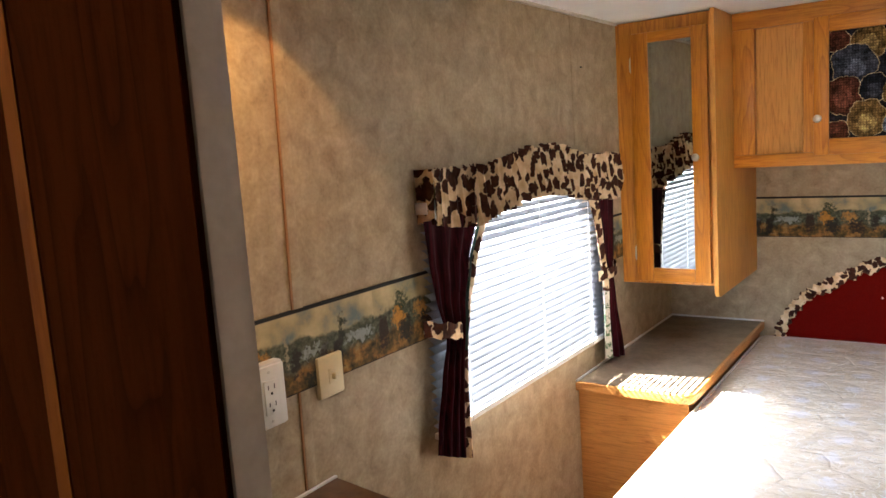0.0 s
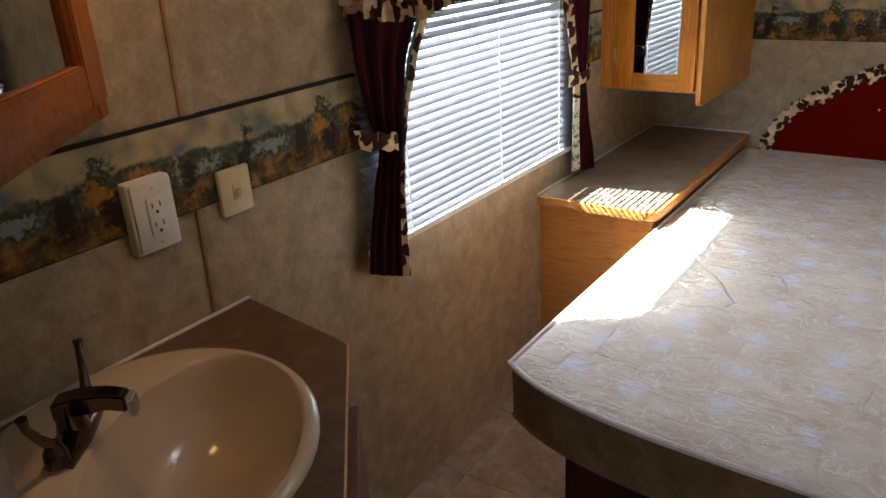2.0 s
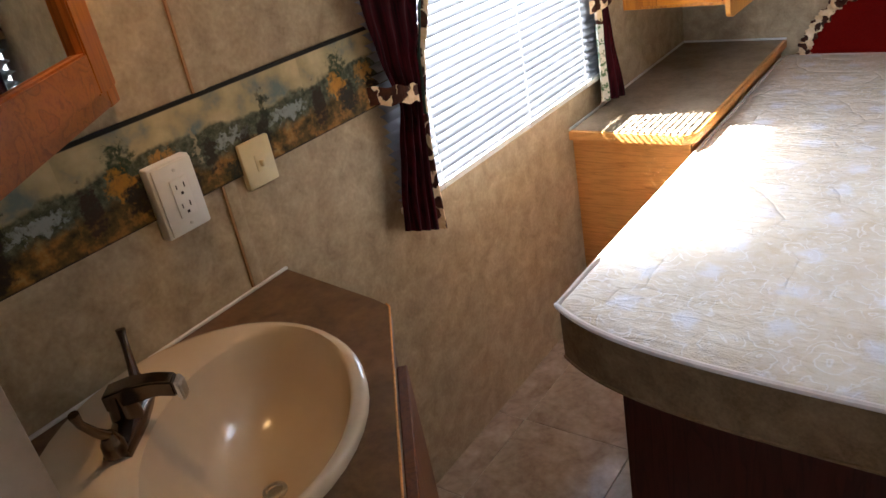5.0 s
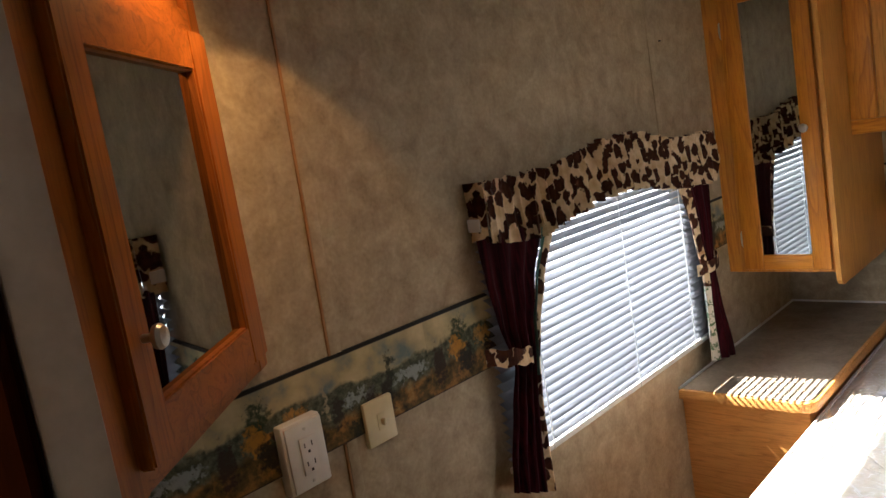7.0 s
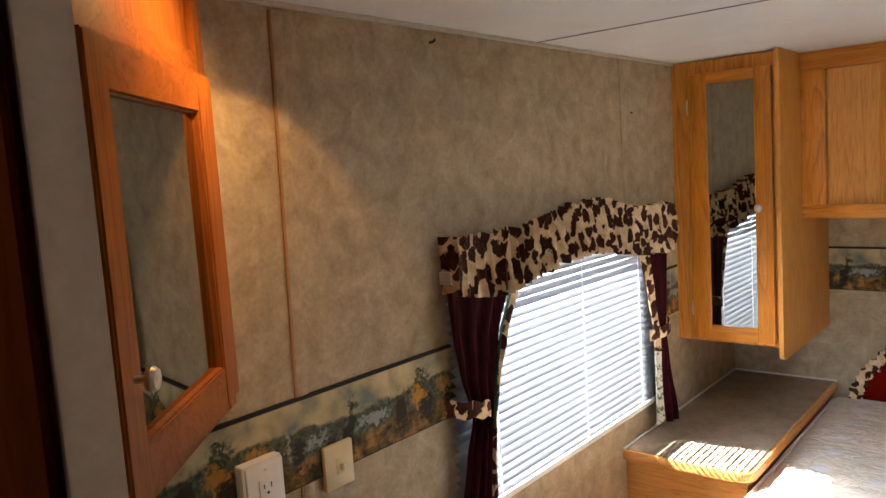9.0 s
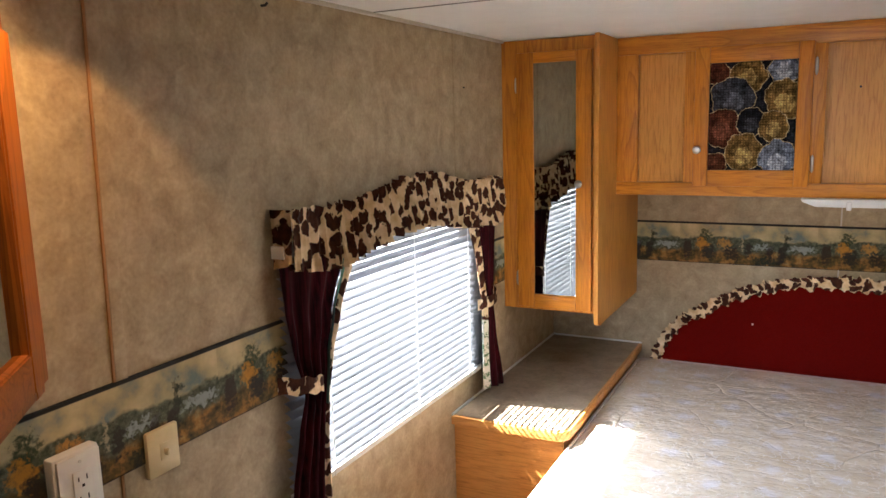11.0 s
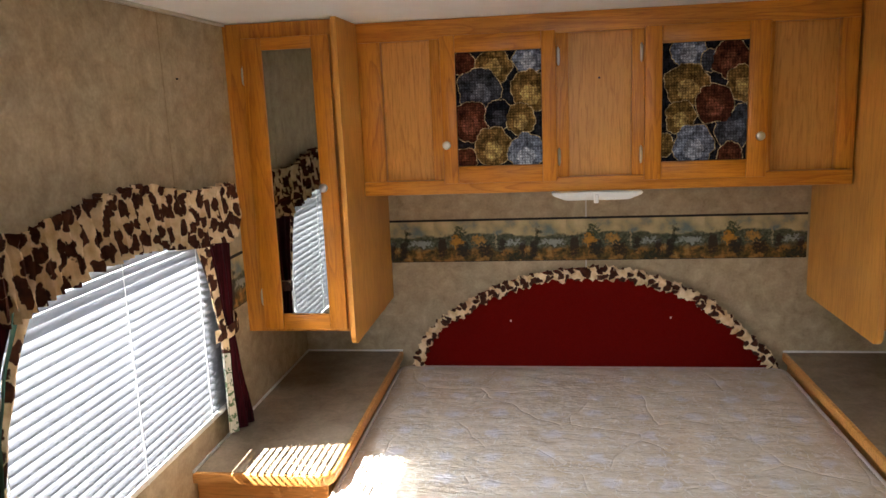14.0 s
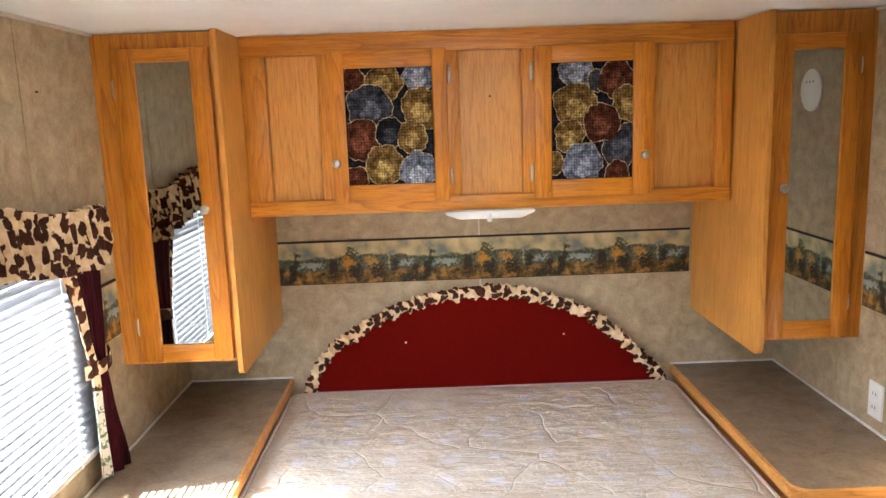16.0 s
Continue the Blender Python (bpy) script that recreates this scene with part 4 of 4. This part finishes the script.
def nightstand(s, xw, xi, yf, label):
    """Built-in bedside box; s is +1 with the wall at lower x."""
    lo, hi = min(xw, xi), max(xw, xi)
    ns = thing("bedside_cabinet", ((lo + hi) / 2, yf / 2, 0), label, "cabinet", "built-in bedside cabinets")
    c0, c1 = (lo + 0.001, hi - 0.02) if s > 0 else (lo + 0.02, hi - 0.001)
    part("body", box(c0, c1, yf + 0.022, -0.001, 0.0, 0.668), "pale_h", ns)
    r = 0.05
    if s > 0:
        o = [(lo, 0), (lo, yf)] + [(hi - r + r * math.sin(k * math.pi / 16), yf + r - r * math.cos(k * math.pi / 16)) for k in range(9)] + [(hi, 0)]
    else:
        o = [(hi, 0), (lo, 0)] + [(lo + r - r * math.cos(k * math.pi / 16), yf + r - r * math.sin(k * math.pi / 16)) for k in range(9)] + [(hi, yf)]
    part("edge_band", prism([(x, min(y, -0.001)) for x, y in o], 0.666, 0.697, 0.006), "pale_h", ns, "rounded oak top edge")
    cx, cy = (lo + hi) / 2, yf / 2
    inset = [(x + (0.012 if x < cx else -0.012) * (1 if (x < cx) != (s > 0) else 0.1), y + (0.012 if y < cy else -0.002)) for x, y in o]
    part("laminate_top", prism(inset, 0.690, 0.6985), "laminate", ns, "taupe laminate top")
    bmk = box(lo, hi, -0.008, -0.001, 0.698, 0.706, 0.002)
    if s > 0:
        box(lo, lo + 0.007, yf, -0.008, 0.698, 0.706, 0.002, bm=bmk)
    else:
        box(hi - 0.007, hi, yf, -0.008, 0.698, 0.706, 0.002, bm=bmk)
    part("caulk_line", bmk, "caulk", ns, "white caulk along the wall")


nightstand(1, XL, -0.757, -1.115, "oak bedside cabinet with taupe top under the window")
nightstand(-1, XR, 0.795, -1.085, "oak bedside cabinet with taupe top beside the bed")

# ---- vanity ----
van = thing("vanity_cabinet", (-0.9, -2.8, 0), "angled oak vanity cabinet standing against the wall", "vanity")
FA, FB = Vector((-0.862, -2.437)), Vector((-0.517, -2.836))
fd = (FB - FA).normalized()
fn = Vector((-fd.y, fd.x)) if -fd.y > 0 else Vector((fd.y, -fd.x))
body = [(XL + 0.001, -3.131), (XL + 0.001, -2.412), (-0.872, -2.458), (-0.545, -2.838), (-0.545, -3.131)]
part("body", prism(body, 0.0, 0.712), "shaded_v", van)
part("apron", box(-0.560, -0.545, -3.131, -2.842, 0.712, 0.829), "shaded_v", van)


def on_front(a, d, z):
    q = FA + fd * a + fn * d
    return Vector((q.x, q.y, z))


def front_block(a0, a1, d0, d1, z0, z1):
    own = bmesh.new()
    vs = [own.verts.new(on_front(a, d, z)) for a in (a0, a1) for d in (d0, d1) for z in (z0, z1)]
    for q in ((0, 1, 3, 2), (4, 6, 7, 5), (0, 4, 5, 1), (2, 3, 7, 6), (0, 2, 6, 4), (1, 5, 7, 3)):
        own.faces.new([vs[i] for i in q])
    bmesh.ops.recalc_face_normals(own, faces=own.faces[:])
    bmesh.ops.bevel(own, geom=own.edges[:], offset=0.002, segments=1, affect="EDGES")
    return own


part("apron", front_block(0.02, 0.505, -0.038, -0.0225, 0.712, 0.829), "shaded_v", van)
for a0, a1, z0, z1 in ((0.012, 0.07, 0.08, 0.815), (0.44, 0.50, 0.08, 0.815), (0.07, 0.44, 0.755, 0.815), (0.07, 0.44, 0.08, 0.13)):
    part("face_frame", front_block(a0, a1, -0.022, -0.006, z0, z1), "vanity_shaded_v", van)
vd = part("door", front_block(0.058, 0.452, -0.006, 0.013, 0.115, 0.768), "vanity_shaded_v", van)
kp = on_front(0.41, 0.013, 0.70)
knob(vd, kp, (fn.x, fn.y, 0))

ctop = thing("vanity_countertop", (-0.9, -2.8, 0.83), "brown laminate countertop with angled front on the vanity", "countertop")
outline = [(XL + 0.001, -3.131), (XL + 0.001, -2.392), (-0.870, -2.432), (-0.858, -2.438), (-0.522, -2.826), (-0.515, -2.845), (-0.515, -3.131)]
SC = Vector((-0.905, -2.825))   # basin centre


def basin_ring(forward, half_a, half_b, z, n=48):
    """A level oval, moved towards the front edge of the counter."""
    out = []
    for i in range(n):
        a = 2 * math.pi * i / n
        q = SC + fd * (half_a * math.cos(a)) + fn * (forward + half_b * math.sin(a))
        out.append(Vector((q.x, q.y, z)))
    return out


# slab with an oval cut-out
own = bmesh.new()
n = 48
inner = basin_ring(0.0, 0.27, 0.235, 0.862)
outer = []
for p in inner:
    d = Vector((p.x - SC.x, p.y - SC.y))
    best = 9.0
    for (x0, y0), (x1, y1) in zip(outline, outline[1:] + outline[:1]):
        ex, ey = x1 - x0, y1 - y0
        det = d.x * (-ey) + d.y * ex
        if abs(det) < 1e-9:
            continue
        t = ((x0 - SC.x) * (-ey) + (y0 - SC.y) * ex) / det
        k = (d.x * (y0 - SC.y) - d.y * (x0 - SC.x)) / det
        if t > 0 and -1e-6 <= k <= 1 + 1e-6:
            best = min(best, t)
    outer.append(Vector((SC.x + d.x * best, SC.y + d.y * best, 0.862)))
for x, y in outline:
    i = min(range(n), key=lambda j: (outer[j].x - x) ** 2 + (outer[j].y - y) ** 2)
    outer[i] = Vector((x, y, 0.862))
vi, vo_ = [own.verts.new(p) for p in inner], [own.verts.new(p) for p in outer]
wi, wo = [own.verts.new((p.x, p.y, 0.830)) for p in inner], [own.verts.new((p.x, p.y, 0.830)) for p in outer]
for i in range(n):
    j = (i + 1) % n
    own.faces.new((vi[i], vo_[i], vo_[j], vi[j]))
    own.faces.new((vo_[i], wo[i], wo[j], vo_[j]))
    own.faces.new((vi[i], vi[j], wi[j], wi[i]))
    own.faces.new((wi[i], wi[j], wo[j], wo[i]))
bmesh.ops.recalc_face_normals(own, faces=own.faces[:])
part("slab", own, "counter", ctop)
# pale oak line paints the highlight on the brown rounded counter edge
edge = bmesh.new()
for (x0, y0), (x1, y1) in zip(outline[2:5], outline[3:6]):
    tube([(x0, y0, 0.861), (x1, y1, 0.861)], 0.002, 8, bm=edge)
part("edge_bead", edge, "pale_h", ctop, "pale edge line painted in as a highlight")
bmk = box(XL, XL + 0.008, -3.13, -2.39, 0.862, 0.868, 0.002)
part("caulk_line", bmk, "caulk", ctop, "pale caulk along the wall")

sink = thing("wash_basin", (SC.x, SC.y, 0.80), "biscuit plastic oval wash basin set in the countertop", "sink")
own = bmesh.new()
prof = [(0.0, 0.285, 0.25, 0.8625), (0.0, 0.285, 0.25, 0.872), (0.0, 0.281, 0.246, 0.877), (0.006, 0.272, 0.234, 0.8795), (0.03, 0.258, 0.20, 0.879), (0.058, 0.247, 0.167, 0.876),
        (0.068, 0.240, 0.154, 0.868), (0.068, 0.232, 0.147, 0.845), (0.068, 0.215, 0.132, 0.80), (0.068, 0.18, 0.108, 0.758), (0.068, 0.12, 0.075, 0.732), (0.068, 0.04, 0.03, 0.724)]
rings = [[own.verts.new(p) for p in basin_ring(*row)] for row in prof]
for a, b in zip(rings, rings[1:]):
    for i in range(48):
        own.faces.new((a[i], a[(i + 1) % 48], b[(i + 1) % 48], b[i]))
own.faces.new(rings[-1])
bmesh.ops.recalc_face_normals(own, faces=own.faces[:])
part("bowl", own, "sink", sink)
part("drain", lathe([(0.02, 0), (0.02, 0.003), (0.014, 0.004), (0.012, 0.001)], (SC.x + fn.x * 0.068, SC.y + fn.y * 0.068, 0.7245), (0, 0, 1), 20), "nickel", sink, "metal drain ring")

fc = Vector((-1.018, -2.872))
tap = thing("faucet", (fc.x, fc.y, 0.865), "dark metal two-handle faucet behind the basin", "faucet")
part("base", tube([(fc.x - fd.x * 0.075, fc.y - fd.y * 0.075, 0.876), (fc.x, fc.y, 0.880), (fc.x + fd.x * 0.075, fc.y + fd.y * 0.075, 0.876)], [0.02, 0.026, 0.02], 14), "bronze", tap)
part("column", lathe([(0.024, 0), (0.023, 0.02), (0.020, 0.045), (0.019, 0.06), (0.012, 0.066)], (fc.x, fc.y, 0.880), (0, 0, 1), 20), "bronze", tap)


def spout_block(rows):
    """A flat-sided arm: reach, half width, lower and upper height at each station."""
    own = bmesh.new()
    rings_ = []
    for reach, half, z0, z1 in rows:
        rings_.append([own.verts.new((fc.x + fn.x * reach + fd.x * side, fc.y + fn.y * reach + fd.y * side, z)) for side, z in ((-half, z0), (half, z0), (half, z1), (-half, z1))])
    for p, q in zip(rings_, rings_[1:]):
        for k in range(4):
            own.faces.new((p[k], p[(k + 1) % 4], q[(k + 1) % 4], q[k]))
    own.faces.new(rings_[0][::-1])
    own.faces.new(rings_[-1])
    bmesh.ops.recalc_face_normals(own, faces=own.faces[:])
    bmesh.ops.bevel(own, geom=own.edges[:], offset=0.003, segments=2, affect="EDGES")
    return own


arm = part("spout", spout_block([(-0.018, 0.018, 0.915, 0.945), (0.02, 0.018, 0.922, 0.953), (0.06, 0.016, 0.926, 0.952), (0.088, 0.015, 0.918, 0.945)]), "bronze", tap)
part("spout_end", spout_block([(0.0885, 0.0145, 0.912, 0.944), (0.098, 0.0140, 0.906, 0.938)]), "nickel", arm, "bright metal spout end")
for sgn in (-1, 1):
    hp = fc + fd * (0.07 * sgn)
    h2 = hp + fd * (0.035 * sgn) - fn * 0.01
    h = part("handle", lathe([(0.018, 0), (0.017, 0.02), (0.012, 0.03), (0.010, 0.036)], (hp.x, hp.y, 0.882), (0, 0, 1), 16), "bronze", tap)
    part("lever", tube([(hp.x, hp.y, 0.912), (hp.x + (h2.x - hp.x) * 0.5, hp.y + (h2.y - hp.y) * 0.5, 0.935), (h2.x, h2.y, 0.965), (h2.x + fd.x * sgn * 0.004, h2.y + fd.y * sgn * 0.004, 0.985)], [0.009, 0.007, 0.006, 0.008], 10), "bronze", h)

# ---- medicine cabinet across the corner ----
CA = Vector((-0.8685, -2.9350))
cd = Vector((-0.651, 0.759)).normalized()
cn = Vector((0.759, 0.651)).normalized()
med = thing("corner_cabinet", (-1.0, -2.95, 1.305), "oak corner cabinet with a mirror door above the vanity", "cabinet")


def med_block(a0, a1, d0, d1, z0, z1, bevel=0.003):
    own = bmesh.new()
    vs = []
    for a in (a0, a1):
        for d in (d0, d1):
            q = CA + cd * a + cn * d
            vs += [own.verts.new((q.x, q.y, z)) for z in (z0, z1)]
    for q in ((0, 1, 3, 2), (4, 6, 7, 5), (0, 4, 5, 1), (2, 3, 7, 6), (0, 2, 6, 4), (1, 5, 7, 3)):
        own.faces.new([vs[i] for i in q])
    bmesh.ops.recalc_face_normals(own, faces=own.faces[:])
    if bevel:
        bmesh.ops.bevel(own, geom=own.edges[:], offset=bevel, segments=2, affect="EDGES")
    return own


def at_med(a, d):
    q = CA + cd * a + cn * d
    return (q.x, q.y)


e0 = (-3.131 - (CA.y + cn.y * -0.028)) / cd.y
e1 = (XL + 0.001 - (CA.x + cn.x * -0.028)) / cd.x
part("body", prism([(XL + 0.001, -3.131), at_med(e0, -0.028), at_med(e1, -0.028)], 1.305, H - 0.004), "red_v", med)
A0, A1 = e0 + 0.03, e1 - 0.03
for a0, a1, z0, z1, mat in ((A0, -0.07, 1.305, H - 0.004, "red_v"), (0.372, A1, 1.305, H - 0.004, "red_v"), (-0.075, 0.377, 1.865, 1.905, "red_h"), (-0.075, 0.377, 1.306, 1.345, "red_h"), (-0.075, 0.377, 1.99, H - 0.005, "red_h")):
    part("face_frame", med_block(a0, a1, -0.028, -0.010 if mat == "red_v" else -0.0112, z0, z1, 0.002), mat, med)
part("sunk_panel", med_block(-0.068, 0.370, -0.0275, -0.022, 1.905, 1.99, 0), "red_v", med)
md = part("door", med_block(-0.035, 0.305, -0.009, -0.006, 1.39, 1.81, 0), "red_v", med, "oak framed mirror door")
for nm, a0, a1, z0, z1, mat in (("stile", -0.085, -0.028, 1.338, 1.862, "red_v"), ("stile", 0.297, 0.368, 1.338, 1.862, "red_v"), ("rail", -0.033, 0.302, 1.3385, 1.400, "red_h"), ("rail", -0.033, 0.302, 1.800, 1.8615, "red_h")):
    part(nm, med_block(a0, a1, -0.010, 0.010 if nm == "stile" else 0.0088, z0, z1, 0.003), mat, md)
part("mirror", med_block(-0.029, 0.298, -0.006, -0.004, 1.399, 1.801, 0), "mirror", md)
kp = CA + cd * -0.050 + cn * 0.010
knob(md, (kp.x, kp.y, 1.478), (cn.x, cn.y, 0))

# downlight over the basin
dl = thing("ceiling_downlight", (-0.89, -2.62, H - 0.02), "small round brass downlight on the ceiling", "lamp")
own = bmesh.new()
rr = [(0.045, 0.0), (0.045, -0.014), (0.036, -0.018), (0.030, -0.014), (0.030, -0.002)]
rg = [[own.verts.new((-0.89 + r * math.cos(k * math.pi / 12), -2.62 + r * math.sin(k * math.pi / 12), H + h)) for k in range(24)] for r, h in rr]
for a, b in zip(rg, rg[1:]):
    for k in range(24):
        own.faces.new((a[k], a[(k + 1) % 24], b[(k + 1) % 24], b[k]))
bmesh.ops.recalc_face_normals(own, faces=own.faces[:])
part("trim_ring", own, "nickel", dl)

# ---- wall plates ----
outl = thing("power_outlet", (XL, -2.58, 1.11), "white duplex power outlet on a raised box", "outlet")
part("back_box", box(XL, XL + 0.026, -2.627, -2.537, 1.048, 1.182, 0.004), "white", outl)
part("cover", box(XL + 0.026, XL + 0.032, -2.622, -2.540, 1.053, 1.178, 0.0025), "white", outl)
part("insert", box(XL + 0.032, XL + 0.036, -2.598, -2.563, 1.080, 1.150, 0.0015), "white", outl)
for zc in (1.132, 1.097):
    for dy, dz, w, h in ((-0.008, 0.004, 0.0022, 0.008), (0.008, 0.004, 0.0022, 0.0095), (0.0, -0.009, 0.005, 0.005)):
        part("slot", box(XL + 0.0355, XL + 0.0365, -2.5805 + dy - w / 2, -2.5805 + dy + w / 2, zc + dz - h / 2, zc + dz + h / 2), "black", outl)
for z in (1.165, 1.065):
    part("screw", lathe([(0.003, 0), (0.003, 0.0015)], (XL + 0.032, -2.5805, z), (1, 0, 0), 10), "nickel", outl)

sw = thing("light_switch", (XL, -2.385, 1.10), "ivory toggle light switch plate", "switch")
part("plate", box(XL, XL + 0.014, -2.425, -2.347, 1.053, 1.147, 0.004), "ivory", sw)
part("inset", box(XL + 0.014, XL + 0.016, -2.396, -2.374, 1.083, 1.117, 0.001), "ivory", sw)
part("toggle", box(XL + 0.015, XL + 0.027, -2.389, -2.381, 1.092, 1.106, 0.003), "ivory", sw)

out2 = thing("power_outlet", (XR, -0.72, 0.80), "white duplex power outlet above the bedside cabinet", "outlet")
part("cover", box(XR - 0.007, XR, -0.765, -0.690, 0.745, 0.862, 0.0025), "white", out2)
for z in (0.826, 0.781):
    face = part("socket", box(XR - 0.010, XR - 0.007, -0.745, -0.710, z - 0.014, z + 0.014, 0.003), "white", out2)
    for dy in (-0.007, 0.007):
        part("slot", box(XR - 0.011, XR - 0.0095, -0.7275 + dy - 0.001, -0.7275 + dy + 0.001, z - 0.004, z + 0.005), "black", face)

plate = thing("wall_speaker_plate", (XR, -1.01, 1.79), "white oval plastic plate high on the wall", "wall plate")
part("disc", lathe([(0.075, 0), (0.075, 0.008), (0.068, 0.012), (0.02, 0.013)], (XR, -1.01, 1.785), (-1, 0, 0), 32, (1.0, 1.0)), "white", plate)
for dy in (-0.025, 0.0, 0.025):
    part("hole", lathe([(0.004, 0), (0.004, 0.002)], (XR - 0.0115, -1.01 + dy, 1.815), (-1, 0, 0), 10), "black", plate)
hook = thing("wall_hook", (XL, -1.996, 1.983), "tiny dark screw hook near the ceiling", "hook")
part("shank", tube([(XL, -1.996, 1.983), (XL + 0.012, -1.996, 1.983), (XL + 0.018, -1.996, 1.988)], 0.003, 8), "black", hook)
nail = thing("wall_nail", (XL, -0.958, 1.835), "tiny dark nail in the wall", "nail")
part("shank", tube([(XL, -0.958, 1.835), (XL + 0.006, -0.958, 1.835)], 0.0025, 8), "black", nail)

# ---- pantry on the hall side ----
pan = thing("pantry_cupboard", (-0.95, -3.5, 0), "tall oak pantry cupboard across the hall corner, hall shade in its colour", "cupboard")
PA, PB = Vector((-0.527, -3.1725)), Vector((-1.179, -3.86))
pd = (PB - PA).normalized()
pn = Vector((-pd.y, pd.x)) if -pd.y > 0 else Vector((pd.y, -pd.x))
# near-black tone holds the hall shade; the wood itself is oak
part("body", prism([(PA.x, PA.y), (XL + 0.001, PA.y), (PB.x, PB.y)], 0.0, H - 0.004), "shaded_v", pan)


def pan_block(a0, a1, d0, d1, z0, z1):
    own = bmesh.new()
    vs = []
    for a in (a0, a1):
        for d in (d0, d1):
            q = PA + pd * a + pn * d
            vs += [own.verts.new((q.x, q.y, z)) for z in (z0, z1)]
    for q in ((0, 1, 3, 2), (4, 6, 7, 5), (0, 4, 5, 1), (2, 3, 7, 6), (0, 2, 6, 4), (1, 5, 7, 3)):
        own.faces.new([vs[i] for i in q])
    bmesh.ops.recalc_face_normals(own, faces=own.faces[:])
    return own


part("stile", pan_block(0.004, 0.118, 0.001, 0.016, 0.02, 1.99), "shaded_v", pan)
part("edge_bead", pan_block(0.119, 0.128, 0.001, 0.018, 0.02, 1.99), "bead", pan, "oak bead beside the door, coloured lighter as a lit edge")
part("door", pan_block(0.129, 0.80, 0.001, 0.014, 0.02, 1.99), "shaded_v", pan)

# ---- floor ----
floor = structure("floor", box(XL - 0.06, XR + 0.06, -5.26, 0.06, -0.05, -0.003), "grout", "grey-brown square tile vinyl floor with pale joints", "floor")
tile_mesh = None
TS = 0.352
for i in range(-1, 7):
    for j in range(-4, 12):
        x0, y0 = -1.084 + TS * i, -2.117 + TS * (j - 4)
        if y0 > 0.1 or y0 < -5.2:
            continue
        if tile_mesh is None:
            own = box(0.0015, TS - 0.0015, 0.0015, TS - 0.0015, -0.006, 0.0, 0.0015, 1)
            tile_mesh = bpy.data.meshes.new("tile")
            own.to_mesh(tile_mesh)
            own.free()
            tile_mesh.materials.append(M["tile"])
        t = new("tile", tile_mesh)
        t.parent, t.location = floor, (x0, y0, 0)
